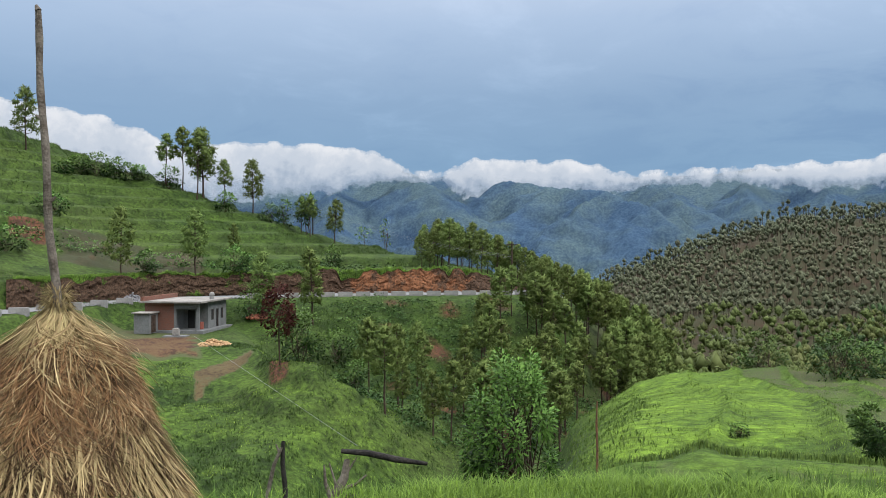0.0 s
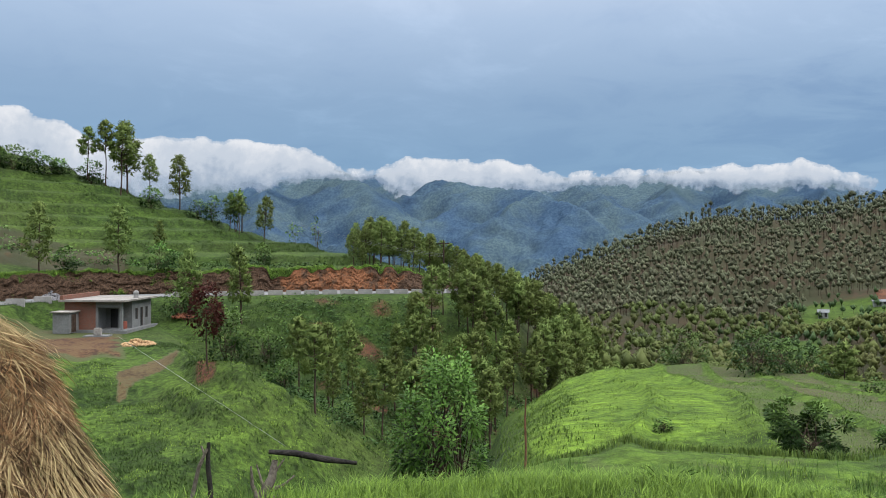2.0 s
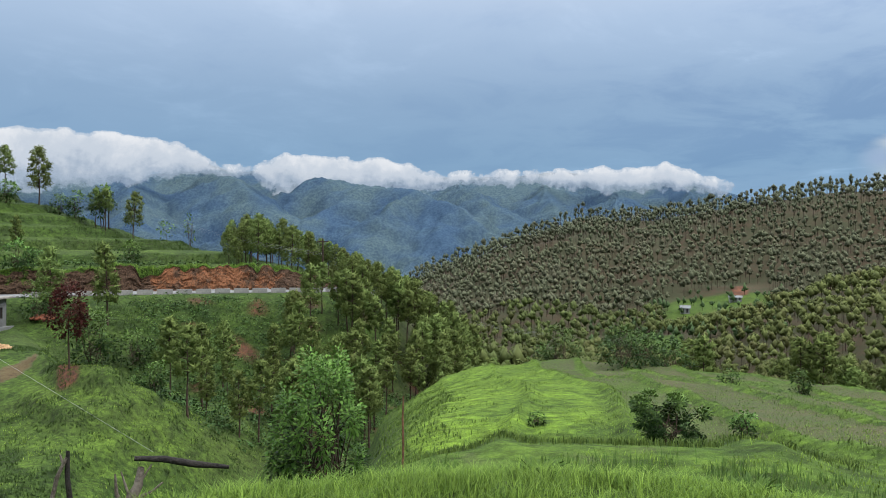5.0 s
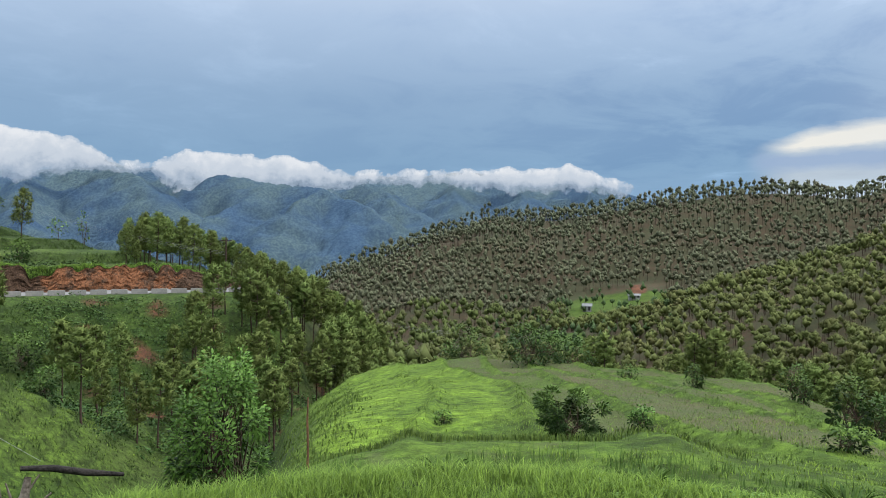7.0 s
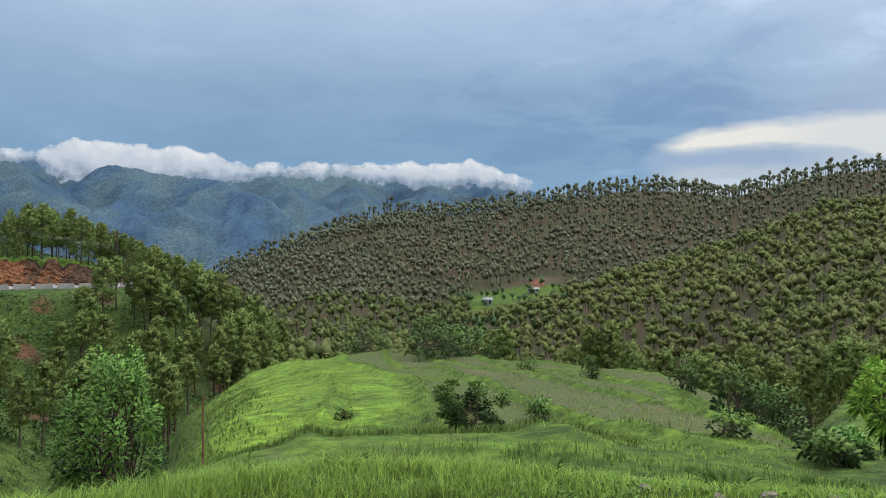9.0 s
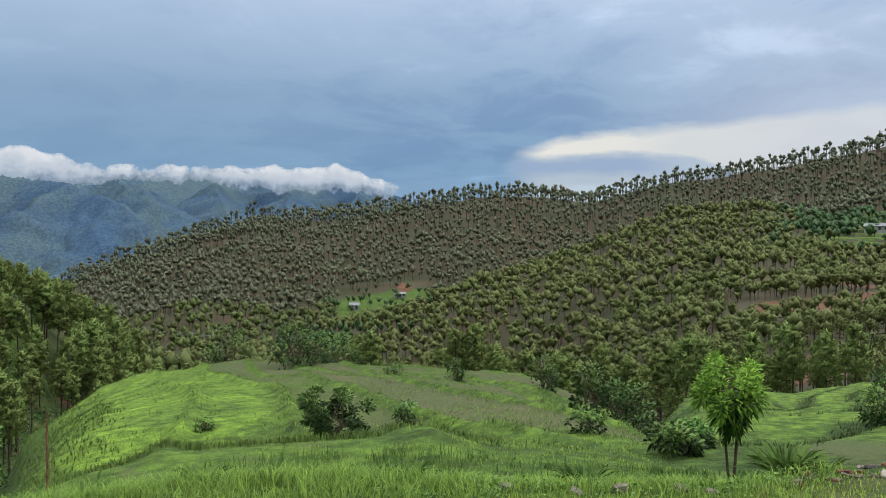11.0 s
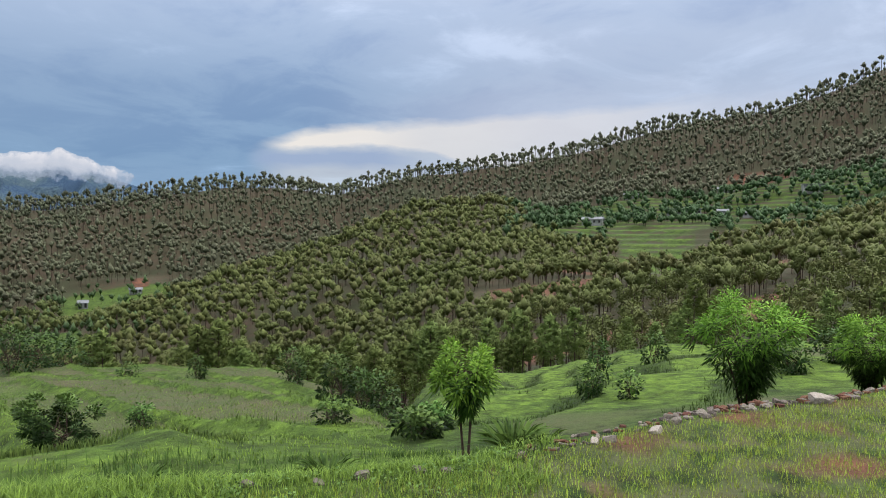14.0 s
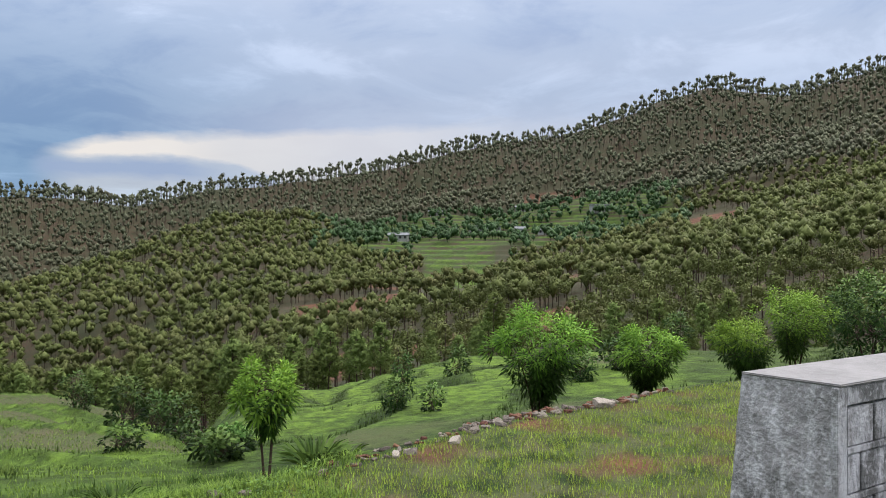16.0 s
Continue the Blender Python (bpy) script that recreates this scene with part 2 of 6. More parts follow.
LINES = [
    line([0], [0.6], [-1.6]),
    # edge of the near field
    line([-40, 0, 20, 45, 56, 66, 81, 90, 100], [5.3, 5.6, 5.8, 5.4, 5.7, 6.9, 9.4, 12, 15], [-1.75, -1.75, -1.7, -1.62, -1.6, -1.6, -1.6, -1.6, -1.6]),
    # foot of its bank
    line([-40, -8, 2, 12, 40, 56, 81, 100], [8.6, 8.2, 8, 8.2, 7.4, 7.2, 10.6, 17], [-2.9, -2.7, -2.6, -2.5, -2.2, -2.1, -2.1, -1.9]),
    # lower terraces
    line([-40, -8, 2, 8, 13, 20, 40, 50, 60, 75, 100], [14, 13, 13, 14, 16, 18, 17, 14, 13, 16, 23], [-5.2, -5.2, -5, -4.6, -4.2, -4.15, -3.75, -3.5, -3.3, -2.9, -2.3]),
    # ravine floor; brow of the green spur; far edge of the terraces
    line([-40, -12, -2, 6, 9, 12, 15.5, 22, 33, 41, 45, 48.5, 51, 54, 60, 67, 73, 86, 100], [38, 38, 44, 44, 40, 44, 50, 53, 50, 43, 36, 29, 27, 46, 50, 52, 52, 52, 54],
         [-13.5, -13.8, -16, -15, -8.8, -7.7, -7.45, -7.3, -7.3, -6.75, -6.3, -5.8, -6.3, -7.6, -8.0, -6.8, -6.2, -5.6, -4.6]),
    line([-40, -12, -4, 3, 9, 13, 20, 33, 41, 48, 51, 56, 67, 100], [46, 46, 50, 60, 62, 64, 66, 66, 60, 48, 42, 62, 66, 70], [-12.2, -12.4, -16, -17, -17, -15, -14, -14, -13, -11, -11, -13.5, -11, -7.5]),
    # front of the house's terrace; valley beyond the spur
    line([-40, -14.5, -12, -9.2, -6.5, -3.5, 3, 10, 15, 20, 30, 45, 55, 70, 100], [80, 80, 67, 62, 61, 60, 70, 76, 80, 90, 110, 110, 95, 95, 95], [-9.5, -9.45, -9.2, -8.4, -10.4, -13, -17, -19, -21, -24, -27, -26, -19, -14, -9]),
    line([-40, -30, -22, -14.5, -12, -9, -4, 3, 10, 20, 30, 45, 55, 70, 100], [80, 84, 97, 98, 86, 80, 82, 88, 95, 120, 170, 150, 130, 125, 120], [-9.25, -9.2, -9.15, -9.2, -11.5, -13.8, -15.5, -14, -17.5, -30, -36, -34, -23, -14, -6]),
    # road: outer and inner edge
    line([-40, -28, -20, 5, 8, 12, 20, 30, 45, 55, 70, 100], [84, 91, 105, 109, 112, 112, 140, 220, 190, 170, 160, 150], [-6.5, -6.5, -6.4, -6.3, -6.3, -15, -31, -40, -36, -20, -12, 0]),
    line([-40, -28, -20, 5, 8, 12, 20, 30, 45, 55, 70, 100], [90, 97, 111, 115, 118, 119, 160, 260, 230, 220, 200, 190], [-6.4, -6.4, -6.3, -6.2, -6.2, -14.5, -32, -42, -32, -14, -8, 8]),
    # top of the cut above it
    line([-40, -28, -20, -13, -6, 2, 5, 8, 12, 20, 30, 45, 55, 70, 100], [91.4, 98.4, 112.6, 113.3, 114.8, 116.4, 116.8, 121, 124, 175, 290, 300, 300, 280, 260], [-3.6, -3.4, -3.4, -3.6, -3.0, -3.4, -4.6, -6.0, -14, -33, -42, -16, -4, -13, 20]),
    # crest of the left hill; crest of the middle spur
    line([-50, -28, -20, -14, -6, 0, 4, 7, 10, 15, 20, 25, 30, 36, 44, 52, 58, 66, 80, 100], [190, 175, 168, 160, 152, 145, 135, 126, 128, 132, 190, 300, 330, 350, 385, 420, 450, 430, 400, 380],
         [44, 22.5, 14.5, 7.3, 1.4, -2.2, -4.5, -6.2, -14, -21, -33, -42, -34, -25, -8, 13, 22, 9, 13, 38]),
    line([-50, -14, 0, 10, 20, 25, 30, 36, 44, 52, 58, 66, 80, 100], [330, 320, 290, 260, 300, 380, 390, 410, 450, 490, 520, 500, 470, 450], [20, -20, -40, -60, -50, -44, -38, -32, -24, -6, 8, 24, 34, 62]),
    # back ridge
    line([-50, 0, 8, 12, 17, 23, 30, 35.5, 42, 47, 54, 60, 65.5, 72, 76, 82, 86, 91, 97, 110], [700, 700, 690, 690, 690, 690, 690, 690, 690, 690, 690, 690, 700, 720, 720, 730, 730, 740, 740, 740],
         [-40, -90, -70, -27, -2, 20, 25, 38, 42, 42, 53, 67, 80, 102, 106, 132, 145, 138, 155, 180]),
    line([0], [1000], [-110]),
    line([0], [1600], [-230]),
    line([0], [4700], [-300]),
]


def land(az, r):
    """Height of the land at bearings az (degrees) and distances r, from the lines, blended along each bearing."""
    az, r = np.broadcast_arrays(np.asarray(az, float), np.asarray(r, float))
    shape, az, r = az.shape, az.ravel(), r.ravel()
    a = (az + 180) % 360 - 180
    a = np.where(a < -50, np.clip(-50 + 0 * a, -50, None), np.clip(a, -50, 110))
    dist = np.array([np.interp(a, l[0], l[1]) for l in LINES])
    high = np.array([np.interp(a, l[0], l[2]) for l in LINES])
    z = np.full(r.shape, -1.6)
    for i in range(len(LINES) - 1):
        u = (r - dist[i]) / np.maximum(dist[i + 1] - dist[i], 0.01)
        soft = u * u * (3 - 2 * u)
        k = (0.65 if i not in (4, 11, 12, 13) else 0.8)
        v = high[i] + (high[i + 1] - high[i]) * ((1 - k) * u + k * soft if i > 9 or i < 4 else u * 0.5 + soft * 0.5)
        z = np.where((u >= 0) & (u <= 1), v, z)
    return (z + EYE).reshape(shape)


def wave(x, y, size, seed):
    """Smooth random relief, -1 to 1, at that size in metres."""
    g = np.random.RandomState(seed)
    out = 0
    for k in range(6):
        a, p = g.uniform(0, 6.283), g.uniform(0, 6.283)
        f = 6.283 / size * g.uniform(0.6, 1.6)
        out = out + np.sin((x * np.cos(a) + y * np.sin(a)) * f + p + 1.3 * np.sin((x * np.sin(a) - y * np.cos(a)) * f * 0.7 + p))
    return out / 6


def within(v, a, b, soft):
    return np.clip((v - a) / soft, 0, 1) * np.clip((b - v) / soft, 0, 1)


def steps(z, step, sharp=0.75):
    """Turns a slope into terraces of that height."""
    k = np.floor(z / step)
    u = z / step - k
    return step * (k + np.where(u < sharp, u * 0.35 / sharp, 0.35 + (u - sharp) * 0.65 / (1 - sharp)))


def strip_of(x, y):
    """Which of the long field strips on the spur a place lies in; whole numbers are the grassy ridges between them."""
    return (0.97 * x - 0.26 * y + 1.2 * wave(x, y, 30, 8)) / 2.9 - 0.45


def ground_z(x, y):
    x, y = np.asarray(x, float), np.asarray(y, float)
    r, az = np.hypot(x, y), np.degrees(np.arctan2(x, y))
    z = land(az, r)
    z = z + wave(x, y, 60, 1) * np.clip((r - 120) / 300, 0, 1) * 3.0 + wave(x, y, 140, 2) * np.clip((r - 300) / 300, 0, 1) * 6
    z = z + wave(x, y, 9, 3) * np.clip((r - 7) / 30, 0, 1) * 0.22 * (1 - within(r, 78, 118, 3) * within(az, -60, 9, 2))
    z = z + within(r, 111, 122, 2) * within(az, -60, 8, 2) * (0.6 * wave(x, y, 10, 9) + 0.4 * wave(x, y, 4, 10) + 0.35 * wave(x, y, 1.8, 12)) * np.clip((r - 112) / 2, 0, 1)
    hill = within(r, 117, 185, 4) * within(az, -60, 7, 2)
    z = z + hill * (steps(z + wave(x, y, 30, 4) * 1.3, 2.0, 0.8) - z)
    fields = within(r, 14, 60, 4) * within(az, 52, 110, 3)
    z = z + fields * (steps(z + wave(x, y, 16, 5) * 0.5, 0.62) - z) * 0.95
    bank = within(r, 40, 80, 4) * within(az, -60, -4, 3)
    z = z + bank * (steps(z + wave(x, y, 20, 6) * 0.7, 1.5, 0.7) - z) * 0.95
    spur = within(r, 9, 60, 3) * within(az, 12, 52, 3)
    q = strip_of(x, y)
    z = z + spur * (steps(z + wave(x, y, 25, 7) * 0.35, 0.45) - z) * np.where(q < 1.1, 0.12, 0.45)
    z = z - 0.2 * np.clip((r - 11.9 - 0.5 * wave(x, y, 6, 11)) / 0.35, 0, 1) * within(az, 4, 40, 4) * np.clip((19 - r) / 5, 0, 1) + 0.2 * within(r, 8, 13, 2) * within(az, 4, 40, 4)
    z = z + spur * np.exp(-((q - np.round(q)) * 11) ** 2) * 0.2
    village = within(r, 290, 520, 15) * within(az, 60, 84, 2)
    z = z + village * (1.1 * wave(x, y, 35, 92) + 0.5 * wave(x, y, 14, 93))
    z = z + village * (steps(z, 2.2) - z) * 0.8
    return z


def slide(az, r, x, y):
    """0 to 1: the raw earth of the slide above the road."""
    return np.clip(within(az, -26.5, -15.5, 2.0) * within(r, 111, 129, 3) * (1.0 + 0.6 * wave(x, y, 8, 30)), 0, 1)


def fields_tread(x, y):
    """0 to 1 across each step of the terraces to the right; past 0.7 the riser begins."""
    r, az = np.hypot(x, y), np.degrees(np.arctan2(x, y))
    u = (land(az, r) + wave(x, y, 9, 3) * np.clip((r - 7) / 30, 0, 1) * 0.22 + wave(x, y, 16, 5) * 0.5) / 0.62
    return u - np.floor(u)


def bank_tread(x, y):
    """0 to 1 across each step of the bank below the house; past 0.7 the riser begins."""
    r, az = np.hypot(x, y), np.degrees(np.arctan2(x, y))
    u = (land(az, r) + wave(x, y, 9, 3) * np.clip((r - 7) / 30, 0, 1) * 0.22 + wave(x, y, 20, 6) * 0.7) / 1.5
    return u - np.floor(u)


def at(az, r, yaw=None):
    """The place on the ground at that bearing and distance from the eye (at a given yaw) or from the middle of its arc."""
    x, y = r * math.sin(radians(az)), r * math.cos(radians(az))
    if yaw is not None:
        x, y = x + eye_at(yaw)[0], y + eye_at(yaw)[1]
    return Vector((x, y, float(ground_z(x, y))))


def mesh_from(name, verts, faces, mat, smooth=True, normals=None, facing=None):
    """A mesh from numpy arrays; faces all have the same number of corners. normals: soft shading for foliage, whose faces are wound to agree with it."""
    verts, faces = np.asarray(verts, np.float32), np.array(faces, np.int32)
    if normals is not None:
        a, b, c = verts[faces[:, 0]], verts[faces[:, 1]], verts[faces[:, 2]]
        out = normals[faces].mean(1) if facing is None else np.asarray(facing) - a
        wrong = (np.cross(b - a, c - a) * out).sum(1) < 0
        faces[wrong] = faces[wrong][:, ::-1]
    me = bpy.data.meshes.new(name)
    me.vertices.add(len(verts))
    me.vertices.foreach_set("co", verts.ravel())
    me.loops.add(faces.size)
    me.loops.foreach_set("vertex_index", faces.ravel())
    me.polygons.add(len(faces))
    me.polygons.foreach_set("loop_start", np.arange(0, faces.size, faces.shape[1], dtype=np.int32))
    me.polygons.foreach_set("use_smooth", np.full(len(faces), smooth or normals is not None))
    me.update(calc_edges=True)
    if normals is not None:
        n = normals / np.maximum(np.linalg.norm(normals, axis=1), 1e-6)[:, None]
        me.normals_split_custom_set_from_vertices(n.astype(np.float32))
    me.materials.append(mat)
    return me


def ground_material():
    """Grass, bare red earth, tilled soil and forest litter, by the land's own cover."""
    m = bpy.data.materials.new("hill_ground")
    m.use_nodes = True
    t = m.node_tree
    shader = t.nodes["Principled BSDF"]
    shader.inputs["Roughness"].default_value = 0.95
    shader.inputs["Specular IOR Level"].default_value = 0.15
    where = t.nodes.new("ShaderNodeTexCoord").outputs["Object"]
    tex = {}
    for key, size, detail in (("far", 0.03, 5), ("mid", 0.35, 6), ("near", 3.0, 6), ("fine", 22.0, 5)):
        tex[key] = node(t, "ShaderNodeTexNoise", Scale=size, Detail=float(detail), Roughness=0.65)
        t.links.new(where, tex[key].inputs["Vector"])
    cover = t.nodes.new("ShaderNodeVertexColor")
    cover.layer_name = "cover"
    part_of = t.nodes.new("ShaderNodeSeparateColor")
    t.links.new(cover.outputs[0], part_of.inputs[0])
    f = maths(t, "ADD", maths(t, "MULTIPLY", tex["mid"].outputs[0], 0.5), maths(t, "MULTIPLY", tex["near"].outputs[0], 0.5))
    grass = mixed(t, ramp(t, f, [(0.43, grey(0)), (0.57, grey(1))]), (0.018, 0.036, 0.008), (0.052, 0.091, 0.016))
    grass = mixed(t, ramp(t, tex["fine"].outputs[0], [(0.4, grey(0)), (0.7, grey(0.6))]), grass, (0.018, 0.036, 0.009))
    grass = mixed(t, ramp(t, tex["far"].outputs[0], [(0.45, grey(0)), (0.7, grey(0.4))]), grass, (0.07, 0.09, 0.024))
    lush = mixed(t, ramp(t, f, [(0.42, grey(0)), (0.58, grey(1))]), (0.052, 0.096, 0.013), (0.122, 0.206, 0.022))
    lush = mixed(t, ramp(t, tex["fine"].outputs[0], [(0.45, grey(0)), (0.7, grey(0.6))]), lush, (0.05, 0.09, 0.018))
    grass = mixed(t, cover.outputs["Alpha"], grass, lush)
    # tufts: noise puts light heads and dark gaps into the grass colour
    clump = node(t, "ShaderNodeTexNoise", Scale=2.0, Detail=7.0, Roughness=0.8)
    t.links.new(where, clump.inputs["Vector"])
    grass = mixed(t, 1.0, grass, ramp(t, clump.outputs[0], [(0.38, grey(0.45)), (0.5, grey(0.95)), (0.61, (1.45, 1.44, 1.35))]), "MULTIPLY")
    red = mixed(t, ramp(t, f, [(0.42, grey(0)), (0.58, grey(1))]), (0.15, 0.066, 0.036), (0.045, 0.026, 0.018))
    soil = mixed(t, ramp(t, f, [(0.4, grey(0)), (0.6, grey(1))]), (0.088, 0.084, 0.042), (0.055, 0.082, 0.026))
    soil = mixed(t, ramp(t, tex["fine"].outputs[0], [(0.42, grey(0)), (0.62, grey(0.7))]), soil, (0.048, 0.052, 0.026))
    litter = mixed(t, ramp(t, f, [(0.42, grey(0)), (0.58, grey(1))]), (0.066, 0.042, 0.028), (0.036, 0.043, 0.021))
    litter = mixed(t, ramp(t, tex["far"].outputs[0], [(0.42, grey(0)), (0.6, grey(0.8))]), litter, (0.04, 0.048, 0.024))
    def worn(chan, k=0.5):
        return ramp(t, maths(t, "ADD", part_of.outputs[chan], maths(t, "MULTIPLY", maths(t, "SUBTRACT", f, 0.5), k * 2)), [(0.38, grey(0)), (0.62, grey(1))])
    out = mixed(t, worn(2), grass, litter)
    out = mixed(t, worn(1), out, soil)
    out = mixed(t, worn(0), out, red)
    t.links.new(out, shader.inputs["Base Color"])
    bmp = node(t, "ShaderNodeBump", Strength=0.9, Distance=0.06)
    t.links.new(maths(t, "ADD", tex["near"].outputs[0], maths(t, "MULTIPLY", tex["fine"].outputs[0], 0.25)), bmp.inputs["Height"])
    t.links.new(bmp.outputs[0], shader.inputs["Normal"])
    return m


def build_ground():
    az = np.concatenate([np.arange(-34, 101, 0.36), np.arange(101, 326, 5.0)])
    rr = np.concatenate([[0.0, 0.8, 1.6, 2.4, 3.2, 3.9], np.geomspace(4.5, 62, 150), np.linspace(62.6, 109.5, 70), np.linspace(110, 185, 120), np.geomspace(187, 338, 45), np.linspace(340, 510, 110), np.geomspace(515, 800, 30), np.geomspace(830, 4700, 14)])
    A, Rr = np.meshgrid(az, rr, indexing="ij")
    x, y = Rr * np.sin(np.radians(A)), Rr * np.cos(np.radians(A))
    z = ground_z(x, y)
    n, k = A.shape
    i, j = np.meshgrid(np.arange(n), np.arange(k - 1), indexing="ij")
    i2 = (i + 1) % n
    faces = np.stack([i * k + j, i2 * k + j, i2 * k + j + 1, i * k + j + 1], -1).reshape(-1, 4)[:, ::-1]
    verts = np.stack([x, y, z], -1).reshape(-1, 3)
    me = mesh_from("ground", verts, faces, ground_material())
    # cover: red earth, tilled soil, forest litter
    a = (A + 180) % 360 - 180
    slope = np.abs(np.gradient(z, axis=1) / np.maximum(np.gradient(Rr, axis=1), 1e-3))
    cover = np.zeros((n, k, 4), np.float32)
    inner = np.interp(a, LINES[9][0], LINES[9][1])
    top = np.interp(a, LINES[10][0], LINES[10][1])
    ragged = wave(x, y, 7, 34)
    field = within(Rr, -1, np.interp(a, LINES[1][0], LINES[1][1]), 0.3) * np.clip((a - 36) / 12, 0.15, 1)
    red = np.zeros_like(Rr)
    red = np.maximum(red, field * (0.36 + 0.38 * wave(x, y, 1.1, 31)))
    red = np.maximum(red, within(a, -6, 18, 2) * within(Rr, 66, 112, 5) * (0.2 + 0.75 * wave(x, y, 9, 32)))
    red = np.maximum(red, within(a, 84, 88.5, 0.6) * within(Rr, 345, 375, 8))
    red = np.maximum(red, 0.7 * within(a, 73, 78, 0.8) * within(Rr, 502, 545, 8))
    red = np.maximum(red, within(a, 75.5, 77.5, 0.6) * within(Rr, 205, 235, 8))
    red = np.maximum(red, within(a, 32.8, 34.3, 0.4) * within(Rr, 452, 486, 8))
    red = np.maximum(red, within(a, -12.6, -10.6, 0.5) * within(Rr, 60, 72, 2) * 0.7)
    soil = within(a + 0.3 * wave(x, y, 3, 73), -17.4, -13.2, 0.3) * within(Rr + 0.7 * wave(x, y, 3, 74), 64 + (a + 17) * 2.4, 71 + (a + 17) * 2.4, 0.8)
    soil = np.maximum(soil, within(a + 0.7 * wave(x, y, 4, 71), -27, -16.5, 0.6) * within(Rr + 1.5 * wave(x, y, 5, 72), 77, 98, 1.5))
    red = np.maximum(red, 0.5 * within(a + 0.3 * wave(x, y, 3, 73), -17.6, -13.0, 0.3) * within(Rr + 0.7 * wave(x, y, 3, 74), 63.8 + (a + 17) * 2.4, 71.2 + (a + 17) * 2.4, 0.5))
    red = np.maximum(red, 0.56 * within(a + 0.7 * wave(x, y, 4, 71), -27, -16.7, 0.6) * within(Rr + 1.5 * wave(x, y, 5, 72), 77.5, 91, 1.5))
    red = np.maximum(red, 0.62 * within(a, 56, 79, 2) * within(Rr, 115, 275, 10) * np.clip(wave(x, y, 60, 51) * 3 + 0.3, 0, 1))
    q = strip_of(x, y)
    number = np.floor(q)
    tilled = np.where(number < 1, 0.0, 0.76 + 0.25 * np.sin(number * 2.4 + 1.7)) + 0.3 * wave(x, y, 8, 33)
    edge = np.abs(q - np.round(q)) < 0.09
    soil = np.maximum(soil, within(a, 17, 52, 2) * within(Rr, 14, 58, 3) * np.where(edge, 0, tilled))
    soil = np.maximum(soil, within(a, 57, 95, 3) * within(Rr, 10.5, 17 - (a - 57) * 0.02, 1) * (0.5 + 0.2 * wave(x, y, 3, 35)))
    soil = np.maximum(soil, within(a, 74, 82, 1) * within(Rr, 24, 44, 3) * (0.5 + 0.6 * wave(x, y, 9, 36)))
    litter = np.maximum(np.clip((Rr - 165) / 25, 0, 1) * within(a, 4, 400, 3), np.maximum(within(a, 22, 200, 4) * np.clip((Rr - 72) / 25, 0, 1), within(a, -3, 22, 4) * within(Rr, 60, 4000, 8) * np.clip((a - 4) / 14, 0, 0.6)))
    village = np.maximum(within(a, 60, 84.5, 1.5) * within(Rr, 355, 500, 20), within(a, 66, 72, 1) * within(Rr, 225, 370, 10))
    valley = np.maximum(within(a, 28, 37, 1.5) * within(Rr, 395, 470, 15), within(a, 23.5, 30.5, 1) * within(Rr, 280, 372, 15))
    soil = np.maximum(soil, field * (0.52 + 0.3 * wave(x, y, 0.7, 38)))
    soil = np.maximum(soil, within(a, 12, 36, 3) * within(Rr, 7.4, 11.2, 1.2) * (0.28 + 0.45 * wave(x, y, 1.6, 39)))
    litter = litter * (1 - np.maximum(village, valley))
    scar = slide(a, Rr, x, y)
    litter = np.maximum(litter, scar)
    red = np.maximum(np.maximum(red, scar * (0.3 + 0.2 * wave(x, y, 5, 94))), within(a, -28.6, -26, 0.5) * within(Rr, 116, 127, 2))
    lush = within(a, 9, 26, 3) * within(Rr, 9, 58, 4) * np.where(q < 1.1, 1, 0.15) + within(a, 52, 86, 3) * within(Rr, 16, 56, 3) * np.where(fields_tread(x, y) < 0.66, 0.6, 0.0) + valley * 0.3
    lush = np.maximum(lush, within(a, -40, 60, 3) * within(Rr, 4.5, 12, 1) * 0.4)
    # bank steps: their lit tops and darker sides are put into the cover
    lush = np.maximum(lush, within(a, -40, -2, 2) * within(Rr, 40, 80, 3) * np.where(bank_tread(x, y) < 0.66, 0.3, 0.0))
    lush = np.maximum(lush, within(a, 20, 52, 3) * within(Rr, 11, 58, 3) * 0.45)
    # hill steps: lit treads above darker risers, put into the cover
    tread = (land(a, Rr) + wave(x, y, 30, 4) * 1.3) / 2.0
    lush = np.maximum(lush, within(Rr, 118, 180, 4) * within(a, -60, 7, 2) * np.where((tread - np.floor(tread) < 0.7) & (tread - np.floor(tread) > 0.02), 0.1 + 0.2 * wave(x, y, 14, 77), 0.0))
    # village steps: litter tone darkens the risers, lush tone brightens the treads
    rise = z / 2.2 - np.floor(z / 2.2)
    litter = np.maximum(litter, village * np.where(rise > 0.3, 0.75, 0.1) * (0.75 + 0.6 * wave(x, y, 14, 90)))
    lush = np.maximum(lush, village * np.where(rise < 0.3, 0.6, 0.0) * (0.7 + 0.7 * wave(x, y, 22, 91)))
    for i, c in enumerate((red, soil, litter, lush)):
        cover[..., i] = np.clip(c, 0, 1)
    layer = me.color_attributes.new("cover", "FLOAT_COLOR", "POINT")
    layer.data.foreach_set("color", cover.ravel())
    return tagged(new("ground", me), "grassy terraced hillside with red earth and forest litter", "ground", kind="structure")


ground = build_ground()


